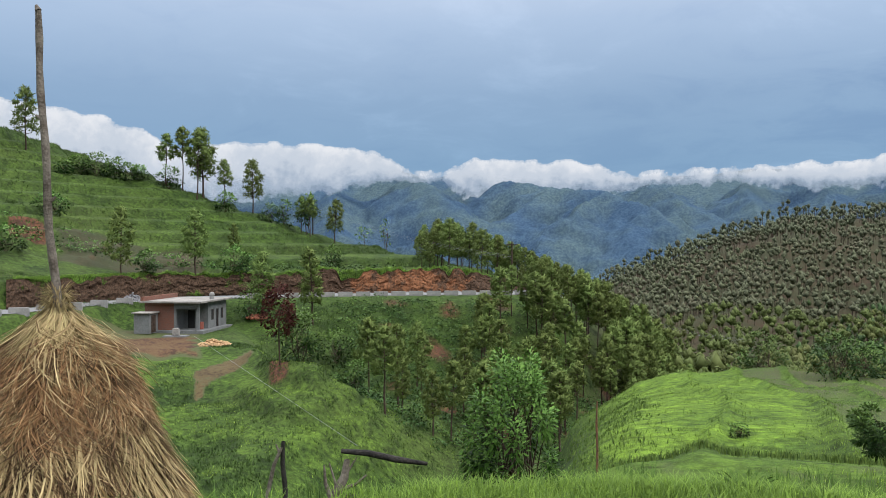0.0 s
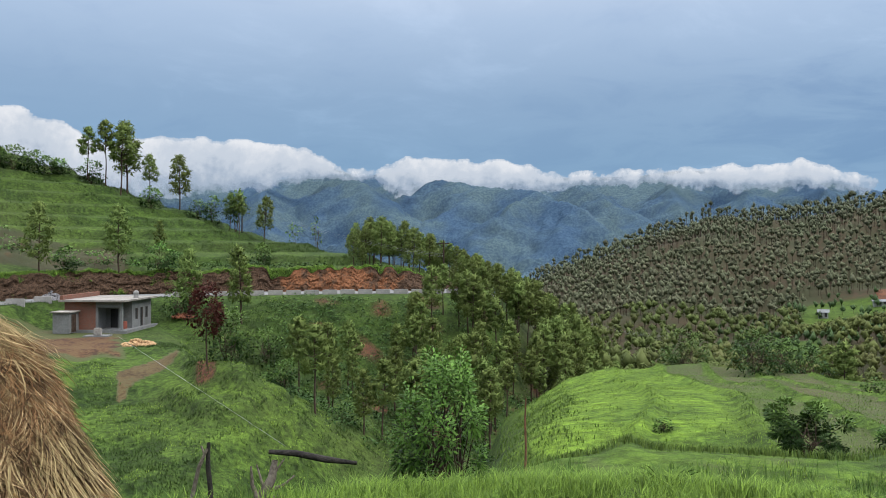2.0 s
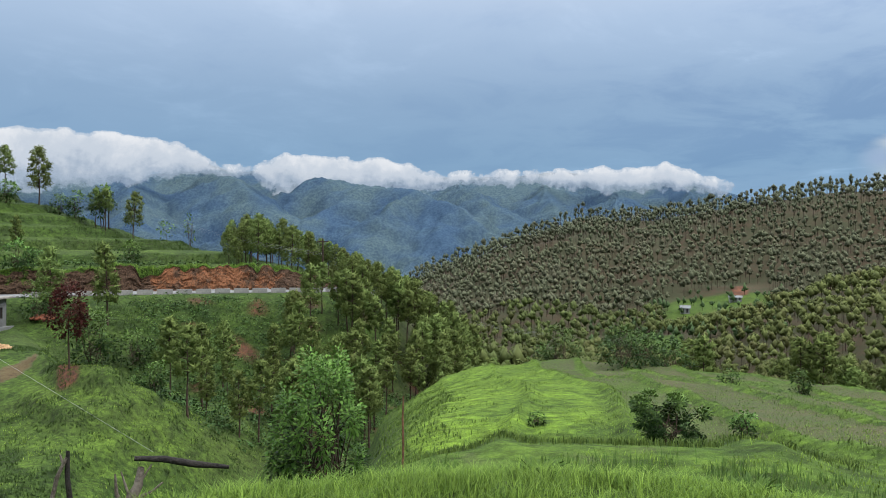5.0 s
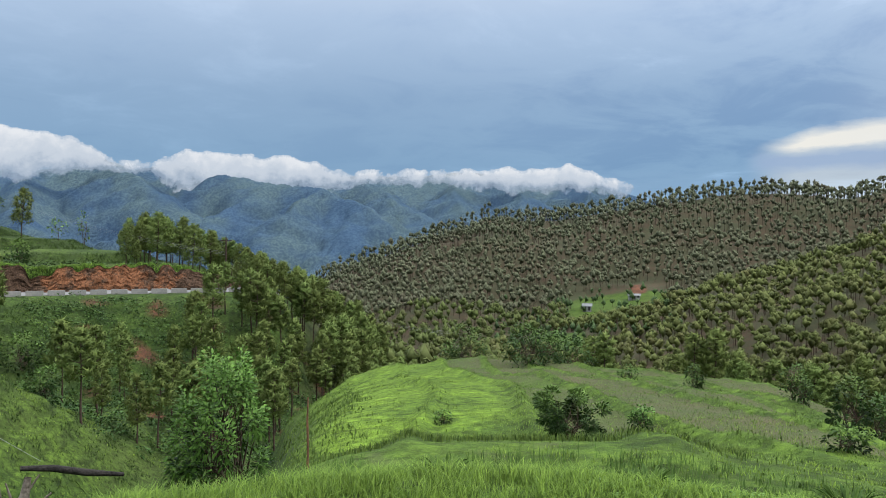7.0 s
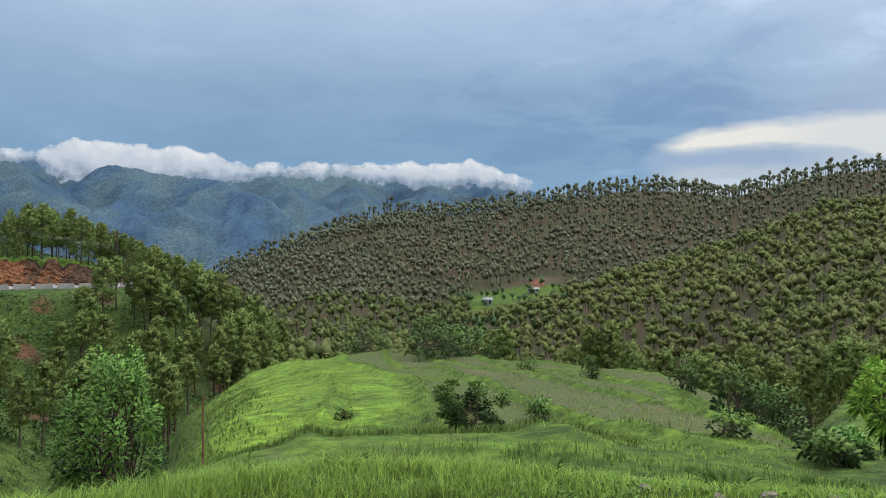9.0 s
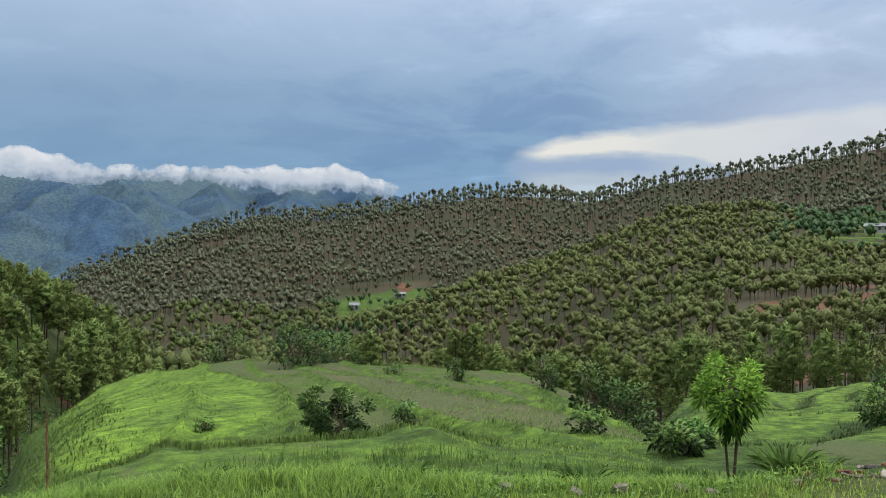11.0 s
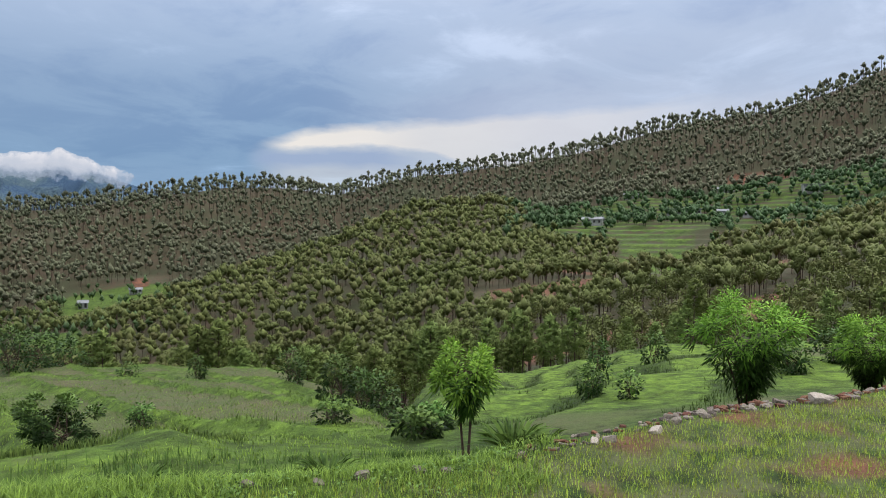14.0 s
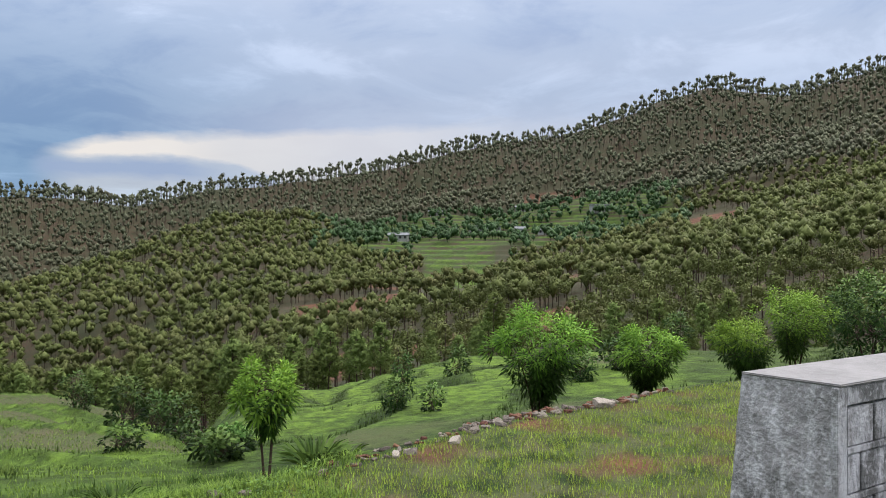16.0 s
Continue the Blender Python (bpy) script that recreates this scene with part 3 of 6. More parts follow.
def cut_brow(az):
    """Distance of the scarp's brow: it climbs the bank to an uneven height."""
    low, high = np.interp(az, LINES[9][0], LINES[9][1]) - 0.25, np.interp(az, LINES[10][0], LINES[10][1]) + 0.35
    return low + (high - low) * np.clip(0.8 + 0.3 * wave(az * 2, 0 * az, 11, 87) + 0.22 * wave(az * 2, 0 * az, 4, 88) + 0.12 * wave(az * 2, 0 * az, 1.5, 89), 0.3, 1.0)


def build_cut():
    """The raw earth face above the road: a rough, stepped scarp with a sharp ragged brow."""
    az, u = np.arange(-28.5, 8.2, 0.07), np.concatenate([np.linspace(0, 1, 20), [1.06]])
    A, U = np.meshgrid(az, u, indexing="ij")
    low, high = np.interp(A, LINES[9][0], LINES[9][1]) - 0.25, cut_brow(A)
    s, c = np.sin(np.radians(A)), np.cos(np.radians(A))
    z0, z1 = ground_z(low * s, low * c) - 0.15, ground_z(high * s, high * c) + 0.2
    run = A * 2.0
    rock = 0.4 * wave(run, U * 9, 6, 80) + 0.36 * wave(run, U * 5, 2.2, 81) + 0.24 * wave(run, U * 4, 0.9, 82) + 0.12 * wave(run, U * 4, 0.4, 83)
    r = low + (high - low) * np.minimum(U, 1) ** 1.5 - 0.25 + rock * np.sin(np.pi * np.clip(U, 0, 1)) ** 0.5 - 0.35 * np.clip(U - 0.85, 0, 0.15) / 0.15
    r = np.where(U > 1, high + 0.5, r)
    z = z0 + (z1 - z0) * np.minimum(U, 1) + 0.12 * wave(run, U * 6, 1.4, 84) * (U > 0.05) * (U < 0.99)
    z = np.where(U > 1, ground_z(high * s, high * c) - 0.25, z)
    n, k = A.shape
    i, j = np.meshgrid(np.arange(n - 1), np.arange(k - 1), indexing="ij")
    faces = np.stack([i * k + j, (i + 1) * k + j, (i + 1) * k + j + 1, i * k + j + 1], -1).reshape(-1, 4)
    m = bpy.data.materials.new("raw_earth")
    m.use_nodes = True
    t = m.node_tree
    shader = t.nodes["Principled BSDF"]
    shader.inputs["Roughness"].default_value, shader.inputs["Specular IOR Level"].default_value = 0.95, 0.1
    where = t.nodes.new("ShaderNodeTexCoord").outputs["Object"]
    big, small = node(t, "ShaderNodeTexNoise", Scale=0.7, Detail=6.0, Roughness=0.7), node(t, "ShaderNodeTexNoise", Scale=4.0, Detail=6.0, Roughness=0.75)
    for q in (big, small):
        t.links.new(where, q.inputs["Vector"])
    kind = t.nodes.new("ShaderNodeVertexColor")
    kind.layer_name = "earth"
    level = t.nodes.new("ShaderNodeSeparateColor")
    t.links.new(kind.outputs[0], level.inputs[0])
    brown = mixed(t, ramp(t, small.outputs[0], [(0.4, grey(0)), (0.6, grey(1))]), (0.03, 0.02, 0.014), (0.105, 0.066, 0.044))
    orange = mixed(t, ramp(t, small.outputs[0], [(0.36, grey(0)), (0.56, grey(1))]), (0.075, 0.034, 0.02), (0.22, 0.10, 0.05))
    f = maths(t, "ADD", level.outputs[0], maths(t, "MULTIPLY", maths(t, "SUBTRACT", big.outputs[0], 0.5), 1.6))
    out = mixed(t, ramp(t, f, [(0.4, grey(0)), (0.6, grey(1))]), brown, orange)
    g = maths(t, "ADD", level.outputs[1], maths(t, "MULTIPLY", maths(t, "SUBTRACT", big.outputs[0], 0.5), 1.4))
    out = mixed(t, ramp(t, g, [(0.5, grey(0)), (0.6, grey(1))]), out, mixed(t, ramp(t, small.outputs[0], [(0.4, grey(0)), (0.6, grey(1))]), (0.02, 0.04, 0.009), (0.08, 0.14, 0.02)))
    t.links.new(out, shader.inputs["Base Color"])
    bmp = node(t, "ShaderNodeBump", Strength=1.0, Distance=0.25)
    t.links.new(small.outputs[0], bmp.inputs["Height"])
    t.links.new(bmp.outputs[0], shader.inputs["Normal"])
    me = mesh_from("earth_bank", np.stack([r * s, r * c, z], -1).reshape(-1, 3), faces, m, smooth=False)
    col = np.zeros((n, k, 4), np.float32)
    col[..., 0] = np.clip(within(A, -9, 4.0, 2.5) * 0.62 + 0.25 * wave(run, U * 3, 7, 85) - 0.1, 0, 1)
    col[..., 1] = np.clip(0.25 * (A < -9) + 0.35 * wave(run, U * 4, 6, 86) + 0.8 * (U > 0.95) + 0.1, 0, 1)
    col[..., 3] = 1
    me.color_attributes.new("earth", "FLOAT_COLOR", "POINT").data.foreach_set("color", col.ravel())
    return tagged(new("earth_bank", me), "raw brown and orange earth bank above the road", "bank", kind="structure")


build_cut()


# ---- far mountains and their clouds ----
# spines of the far ranges, crest to foot: bearing, distance, height
CREST = ([-50, -30, -18, -12, -7, -3.5, -1, 2, 8, 11, 14, 18, 21, 23, 26, 28.5, 30.5, 36, 60], [330, 330, 300, 330, 300, 375, 330, 360, 310, 320, 325, 330, 348, 340, 315, 335, 300, 180, 100])
SPINES = [
    [(-18, 3750, 290), (-17, 3200, 190), (-18, 2500, 20)],
    [(-7, 3750, 295), (-8, 3200, 200), (-6.5, 2500, 10)],
    [(-3.5, 3750, 372), (-1.2, 3250, 262), (1.5, 2850, 130), (4.5, 2450, -40)],
    [(2, 3750, 355), (4.5, 3350, 285), (8, 3100, 232), (11.3, 2950, 208), (14, 2750, 142), (17.5, 2550, 40), (21, 2350, -60)],
    [(11.3, 2950, 208), (9.3, 2700, 120), (6.5, 2400, -40)],
    [(8, 3100, 232), (4.8, 2850, 120), (3.2, 2650, 40)],
    [(14, 2750, 142), (13, 2500, 30), (11.5, 2350, -50)],
    [(14, 3750, 322), (15.5, 3350, 235), (18, 3000, 130), (22, 2650, 0)],
    [(22, 3750, 345), (20.5, 3350, 240), (21.5, 2950, 110), (25, 2600, 0)],
    [(22.8, 3750, 342), (25.5, 3350, 225), (26, 2950, 90)],
    [(28.5, 3750, 334), (30, 3400, 230), (29, 3000, 90)],
    [(28.5, 3750, 334), (33, 3450, 180), (36, 3000, 40)],
]


def build_mountains():
    """Forested ranges across the valley, blue with haze put into their colour: spines that fork down from the crest,
    with folded flanks.
    """
    az = np.arange(-30, 40, 0.14)
    rr = np.concatenate([np.linspace(2200, 3300, 90), np.linspace(3312, 3800, 26)])
    A, Rr = np.meshgrid(az, rr, indexing="ij")
    x, y = Rr * np.sin(np.radians(A)), Rr * np.cos(np.radians(A))
    wx, wy = x + 38 * wave(x, y, 420, 44) + 16 * wave(x, y, 150, 46), y + 38 * wave(x, y, 420, 47) + 16 * wave(x, y, 150, 48)
    z = np.interp(A, *CREST) - 0.62 * np.abs(Rr - 3750)
    for spine in SPINES:
        pts = [(r * math.sin(radians(a)), r * math.cos(radians(a)), h) for a, r, h in spine]
        for (x0, y0, z0), (x1, y1, z1) in zip(pts, pts[1:]):
            dx, dy = x1 - x0, y1 - y0
            u = np.clip(((wx - x0) * dx + (wy - y0) * dy) / (dx * dx + dy * dy), 0, 1)
            d = np.hypot(wx - x0 - u * dx, wy - y0 - u * dy)
            # side ribs that leave the spine at a slant
            rib = 1 - np.abs(np.sin((u * math.hypot(dx, dy) + 0.5 * d) / 52 + 1.2 * wave(x, y, 260, 40)))
            z = np.maximum(z, z0 + (z1 - z0) * u - 0.82 * d + rib * np.minimum(d * 0.42, 46))
    z = np.maximum(z, -230) + wave(x, y, 90, 42) * 6 + wave(x, y, 38, 43) * 3.5
    n, k = A.shape
    i, j = np.meshgrid(np.arange(n - 1), np.arange(k - 1), indexing="ij")
    faces = np.stack([i * k + j, i * k + j + 1, (i + 1) * k + j + 1, (i + 1) * k + j], -1).reshape(-1, 4)
    m = bpy.data.materials.new("hazed_forest")
    m.use_nodes = True
    t = m.node_tree
    shader = t.nodes["Principled BSDF"]
    shader.inputs["Roughness"].default_value, shader.inputs["Specular IOR Level"].default_value = 1.0, 0.0
    where = t.nodes.new("ShaderNodeTexCoord").outputs["Object"]
    big, trees = node(t, "ShaderNodeTexNoise", Scale=0.006, Detail=5.0), node(t, "ShaderNodeTexNoise", Scale=0.11, Detail=5.0, Roughness=0.8)
    for q in (big, trees):
        t.links.new(where, q.inputs["Vector"])
    # the blue haze of distance is put into both base colours
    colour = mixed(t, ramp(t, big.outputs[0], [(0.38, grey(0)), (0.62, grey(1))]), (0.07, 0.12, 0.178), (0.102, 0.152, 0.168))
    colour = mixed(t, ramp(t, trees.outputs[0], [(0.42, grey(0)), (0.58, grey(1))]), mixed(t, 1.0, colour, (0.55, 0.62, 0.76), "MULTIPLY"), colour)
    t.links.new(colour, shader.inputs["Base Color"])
    bmp = node(t, "ShaderNodeBump", Strength=0.8, Distance=14.0)
    t.links.new(trees.outputs[0], bmp.inputs["Height"])
    t.links.new(bmp.outputs[0], shader.inputs["Normal"])
    return tagged(new("backdrop", mesh_from("backdrop", np.stack([x, y, z], -1).reshape(-1, 3), faces, m)), "forested mountain range across the valley, blue haze in its colour", "mountains", kind="structure")


build_mountains()


def cloud_material(seed):
    """White cloud with ragged, thinning edges. The sheet's own density thins it towards its borders. It glows, with lit
    tops and blue-grey feet put into its colour.
    """
    m = bpy.data.materials.new("white_cloud")
    m.use_nodes = True
    t = m.node_tree
    t.nodes.clear()
    where = t.nodes.new("ShaderNodeTexCoord").outputs["Object"]
    body, wisp = node(t, "ShaderNodeTexNoise", Scale=0.0085, Detail=7.0, Roughness=0.58, Distortion=0.3), node(t, "ShaderNodeTexNoise", Scale=0.03, Detail=6.0, Roughness=0.6)
    move = t.nodes.new("ShaderNodeVectorMath")
    move.inputs[1].default_value = (seed * 311.0, seed * 97.0, 0)
    t.links.new(where, move.inputs[0])
    for n in (body, wisp):
        t.links.new(move.outputs[0], n.inputs["Vector"])
    thick = t.nodes.new("ShaderNodeVertexColor")
    thick.layer_name = "thickness"
    level = t.nodes.new("ShaderNodeSeparateColor")
    t.links.new(thick.outputs[0], level.inputs[0])
    f = maths(t, "ADD", maths(t, "MULTIPLY", maths(t, "SUBTRACT", body.outputs[0], 0.5), 1.7), maths(t, "MULTIPLY", maths(t, "SUBTRACT", wisp.outputs[0], 0.5), 0.8))
    alpha = ramp(t, maths(t, "ADD", level.outputs[0], f), [(0.26, grey(0)), (0.5, grey(0.6)), (0.8, grey(0.97))], True)
    lit = ramp(t, maths(t, "ADD", maths(t, "MULTIPLY", level.outputs[1], 0.62), maths(t, "MULTIPLY", f, 0.5)), [(0.0, (0.36, 0.44, 0.55)), (0.35, (0.55, 0.61, 0.69)), (0.8, (0.76, 0.785, 0.82))], True)
    glow = t.nodes.new("ShaderNodeEmission")
    t.links.new(lit, glow.inputs[0])
    clear = t.nodes.new("ShaderNodeBsdfTransparent")
    both = t.nodes.new("ShaderNodeMixShader")
    t.links.new(alpha, both.inputs[0])
    t.links.new(clear.outputs[0], both.inputs[1])
    t.links.new(glow.outputs[0], both.inputs[2])
    t.links.new(both.outputs[0], t.nodes.new("ShaderNodeOutputMaterial").inputs[0])
    return m


def build_clouds(seed, distance, az0, az1, tops, foots, strength):
    """A bank of cloud that lies along the far crests, as a curved sheet with folds."""
    az, el = np.arange(az0, az1, 0.2), np.linspace(2.5, 11.5, 52)
    A, E = np.meshgrid(az, el, indexing="ij")
    top, foot = np.interp(A, *tops) + 0.25 * wave(A, 0 * A, 2.2, seed), np.interp(A, *foots) + 0.25 * wave(A, 0 * A, 3.1, seed + 1)
    r = distance + 40 * wave(A, E, 3, seed + 2)
    x, y, z = r * np.sin(np.radians(A)), r * np.cos(np.radians(A)), EYE + r * np.tan(np.radians(E))
    n, k = A.shape
    i, j = np.meshgrid(np.arange(n - 1), np.arange(k - 1), indexing="ij")
    faces = np.stack([i * k + j, (i + 1) * k + j, (i + 1) * k + j + 1, i * k + j + 1], -1).reshape(-1, 4)
    me = mesh_from("cloud_bank", np.stack([x, y, z], -1).reshape(-1, 3), faces, cloud_material(seed))
    side = np.clip((A - az0) / 1.5, 0, 1) * np.clip((az1 - A) / 2.0, 0, 1)
    col = np.zeros((n, k, 4), np.float32)
    col[..., 0] = np.clip((top - E) / 0.55 + 0.28, -0.6, 1) * 0.5 + np.clip((E - foot) / 1.1 + 0.25, -0.8, 1) * 0.5
    col[..., 0] = (col[..., 0] - 0.5) * 1.7 + 0.35 + strength - 0.10 * (E < foot + 1.2) - (1 - side) * 1.5 - np.clip((E - top) / 0.6 - 0.3, 0, 1) * 1.6
    col[..., 3] = 1
    # height within the bank, which colours the tops as lit
    col[..., 1] = np.clip((E - foot) / np.maximum(top - foot, 0.5), 0, 1)
    me.color_attributes.new("thickness", "FLOAT_COLOR", "POINT").data.foreach_set("color", col.ravel())
    ob = tagged(new("backdrop", me), "white cloud bank lying along the mountain crests", "clouds", kind="structure")
    return ob


build_clouds(3, 3350, -40, 35, ([-40, -29, -25, -21, -18.5, -16, -13, -8, -4.5, -2.5, 0, 2.3, 4, 9, 13.5, 17, 22, 27, 28.8, 30.5, 33, 35], [9.8, 9.2, 8.8, 8.0, 6.6, 6.9, 7.3, 7.0, 6.6, 5.5, 5.3, 6.3, 6.1, 5.9, 5.0, 5.2, 5.3, 5.3, 5.6, 5.0, 4.4, 4.0]),
             ([-40, -18, -12, -8, -4.5, -2, 0, 2, 5, 10, 14, 18, 20, 23, 26, 29, 35], [3.5, 3.6, 3.9, 4.2, 4.9, 5.0, 5.0, 3.9, 3.9, 4.2, 4.5, 4.6, 4.9, 4.4, 4.1, 4.3, 3.9]), 0.14)


# ---- helpers for things ----
def part(name, bm, mat, parent=None, label=""):
    """One mesh object from a bmesh, under a thing or a part."""
    me = bpy.data.meshes.new(name)
    bm.to_mesh(me)
    bm.free()
    me.materials.append(mat)
    ob = new(name, me)
    ob.parent = parent
    return tagged(ob, label)


def mesh_part(name, me, parent=None, label=""):
    ob = new(name, me)
    ob.parent = parent
    return tagged(ob, label)


def thing(name, place, label, category, group="", turn=0.0):
    ob = new(name)
    ob.matrix_world = Matrix.Translation(place) @ pose(0, 0, 0, 0, 0, turn)
    return tagged(ob, label, category, group)


def box(bm, x0, x1, y0, y1, z0, z1, bevel=0.0):
    made = bmesh.ops.create_cube(bm, size=1.0, matrix=Matrix.LocRotScale(((x0 + x1) / 2, (y0 + y1) / 2, (z0 + z1) / 2), None, (x1 - x0, y1 - y0, z1 - z0)))
    if bevel:
        edges = list({e for v in made["verts"] for e in v.link_edges})
        bmesh.ops.bevel(bm, geom=edges, offset=bevel, segments=2, affect="EDGES")
    return bm


def boxed(*size, bevel=0.0):
    return box(bmesh.new(), *size, bevel=bevel)


def tube_arrays(points, radii, sides=7):
    """Vertices and quads of a tapered tube along points."""
    points = [Vector(p) for p in points]
    verts, faces = [], []
    for i, p in enumerate(points):
        d = (points[min(i + 1, len(points) - 1)] - points[max(i - 1, 0)]).normalized()
        u = Vector((1, 0, 0)) if abs(d.x) < 0.9 else Vector((0, 1, 0))
        u = (u - d * u.dot(d)).normalized()
        v = d.cross(u)
        for s in range(sides):
            a = 6.28318 * s / sides
            verts.append((p + (u * math.cos(a) + v * math.sin(a)) * radii[i])[:])
        if i:
            for s in range(sides):
                b, c = (i - 1) * sides, (i - 1) * sides + (s + 1) % sides
                faces.append((b + s, c, c + sides, b + s + sides))
    return verts, faces


def tubes(name, runs, mat, sides=7):
    """One mesh of several tapered tubes: (points, radii) each."""
    verts, faces = [], []
    for pts, rad in runs:
        v, f = tube_arrays(pts, rad, sides)
        faces += [[c + len(verts) for c in q] for q in f]
        verts += v
    return mesh_from(name, verts, faces, mat)


# ---- pines ----
OCTA_V = np.array([(1, 0, 0), (0, 1, 0), (-1, 0, 0), (0, -1, 0), (0, 0, 1), (0, 0, -1)], float)
OCTA_F = np.array([(0, 1, 4), (1, 2, 4), (2, 3, 4), (3, 0, 4), (1, 0, 5), (2, 1, 5), (3, 2, 5), (0, 3, 5)])


def puffs(rng, lumps, facets, size, core, middle, shaggy=0.3, slim=0.45):
    """Foliage as uneven lumps: a ragged body inside (where core is given), and small sprays over it on all sides. lumps: (centre, half sizes). Loose triangles and their soft normals."""
    verts, norms = [], []
    for c, s in lumps:
        c, s = np.asarray(c, float), np.asarray(s, float)
        if core:
            cv, cf = core
            body = cv * rng.uniform(0.62, 0.9, (len(cv), 1)) * s + c
            verts.append(body[cf].reshape(-1, 3))
            norms.append((cv * 0.7 + (body - middle[0]) / middle[1] * 0.4)[cf].reshape(-1, 3))
        d = rng.normal(size=(facets, 3))
        d[:, 2] = d[:, 2] * 0.95 + 0.08
        d /= np.linalg.norm(d, axis=1)[:, None]
        p = c + d * s * rng.uniform(0.7 if core else 0.45, 1.05, (facets, 1))
        u = np.cross(d, rng.normal(size=(facets, 3)))
        u /= np.maximum(np.linalg.norm(u, axis=1), 1e-6)[:, None]
        w = np.cross(d, u) + d * rng.uniform(-0.3, 2, (facets, 1)) * shaggy
        r = size * rng.uniform(0.55, 1.25, (facets, 1))
        verts.append(np.stack([p + u * r * slim - w * r * 0.4, p - u * r * slim - w * r * 0.4, p + w * r * 0.7], 1).reshape(-1, 3))
        n = d * 0.7 + (p - middle[0]) / middle[1] * 0.45 + rng.normal(size=(facets, 3)) * 0.2
        norms.append(np.repeat(n, 3, 0))
    return np.concatenate(verts), np.concatenate(norms)


def triangles(count):
    return np.arange(count).reshape(-1, 3)


def pine_model(seed, tall, clumps, facets, low=0.4, wide=0.2):
    """A long-needled pine: limbs in loose whorls, each with its rounded mass of needles."""
    rng = np.random.RandomState(seed)
    lean = rng.uniform(-0.025, 0.025, 2)
    lumps, limbs = [], []
    for c in range(clumps):
        u = (c + rng.uniform(0.2, 0.8)) / clumps
        h = tall * (low + (1 - low) * (u * 0.9 + 0.04))
        reach = tall * wide * (math.sin(math.pi * min(1, 0.3 + 0.66 * u)) ** 0.7) * rng.uniform(0.4, 0.85)
        a = c * 2.4 + rng.uniform(-0.6, 0.6)
        if u > 0.9:
            reach *= 0.3
        root = np.array([lean[0] * h, lean[1] * h, h - reach * 0.45])
        tip = np.array([math.cos(a) * reach + lean[0] * h, math.sin(a) * reach + lean[1] * h, h])
        limbs.append(([root, (root + tip) / 2 - np.array([0, 0, 0.06 * reach]), tip], [0.006 * tall, 0.004 * tall, 0.0015 * tall]))
        s = tall * wide * rng.uniform(0.3, 0.48) * (1 - 0.2 * u)
        lumps.append((tip, (s, s, s * rng.uniform(0.62, 0.9))))
    mid = (np.array([lean[0] * tall * 0.7, lean[1] * tall * 0.7, tall * (low + (1 - low) * 0.4)]), np.array([wide, wide, (1 - low) * 0.6]) * tall)
    v, nn = puffs(rng, lumps, facets, tall * 0.04, None, mid, 0.9, 0.3)
    trunk = [((np.array([lean[0] * h, lean[1] * h, 0]) + np.array([0.06 * math.sin(h * 0.7 + seed), 0.06 * math.cos(h * 0.8 + seed), h])), 0.0125 * tall * (1 - 0.85 * h / tall) + 0.01) for h in np.linspace(-0.4, tall * 0.95, 8)]
    ob = tagged(new("pine_tree"), "tall pine with a bare dark trunk and tufted green crown", "tree", "hillside pines")
    mesh_part("trunk", tubes("trunk", [([p for p, _ in trunk], [q for _, q in trunk])] + limbs, M_BARK, 4), ob, "dark furrowed bare trunk with thin limbs")
    mesh_part("crown", mesh_from("crown", v, triangles(len(v)), M_PINE, normals=nn), ob, "tufts of long green needles")
    return ob


PINE_KINDS = [(11, 22, 0.4, 0.2), (12, 21, 0.46, 0.18), (10, 26, 0.28, 0.23), (13, 18, 0.52, 0.15), (8, 24, 0.16, 0.24), (9, 23, 0.26, 0.19)]
PINES = [pine_model(100 + i, tall, c, 56, low, wide) for i, (tall, c, low, wide) in enumerate(PINE_KINDS)]
used = set()


# the outline of the wood on the nose of the hill: bearing and angle of sight
OUTLINE = ([-2.2, -1.5, 0.6, 3, 4.7, 7, 9.8, 12.5, 16.3, 18.8, 21.5], [1.5, 2.2, 2.6, 1.5, 0.6, -0.3, -1.4, -2.6, -4.5, -6.0, -7.6])


def put_pine(kind, az, r, tall, label=""):
    """A pine of that height; the first of each kind is the model itself."""
    base, rng = PINES[kind], random.Random(az * 7.13 + r)
    place = at(az, r)
    if -2.2 < az < 21.5 and r > 50:
        tall = min(tall, EYE + r * math.tan(radians(float(np.interp(az, *OUTLINE)) - abs(rng.gauss(0, 0.8)))) - place.z)
        if tall < 2.5:
            return None
    m = Matrix.Translation(place) @ pose(0, 0, 0, rng.uniform(-2, 2), rng.uniform(-2, 2), rng.uniform(0, 360)) @ Matrix.Scale(tall / PINE_KINDS[kind][0], 4)
    ob = copy_thing(base, Matrix.Identity(4)) if kind in used else base
    used.add(kind)
    ob.matrix_basis = m
    if label:
        tagged(ob, label)
    return ob


SKYLINE = "pine standing on the grassy skyline of the terraced hill"
LONE = "young pine standing alone on the grassy terraces"
# left hill: kind, bearing, distance, height
for kind, az, r, tall in ((1, -29.6, 158, 10.5), (2, -27.4, 156, 11), (1, -19.0, 158, 9.5), (3, -17.9, 156, 12.0), (1, -17.0, 154, 13), (2, -16.6, 158, 13.5), (0, -15.2, 158, 8.5), (2, -13.3, 154, 10.2),
                          (2, -7.7, 147, 8.2), (1, -9.4, 148, 7.2), (0, -10.0, 150, 7)):
    put_pine(kind, az, r, tall, SKYLINE)
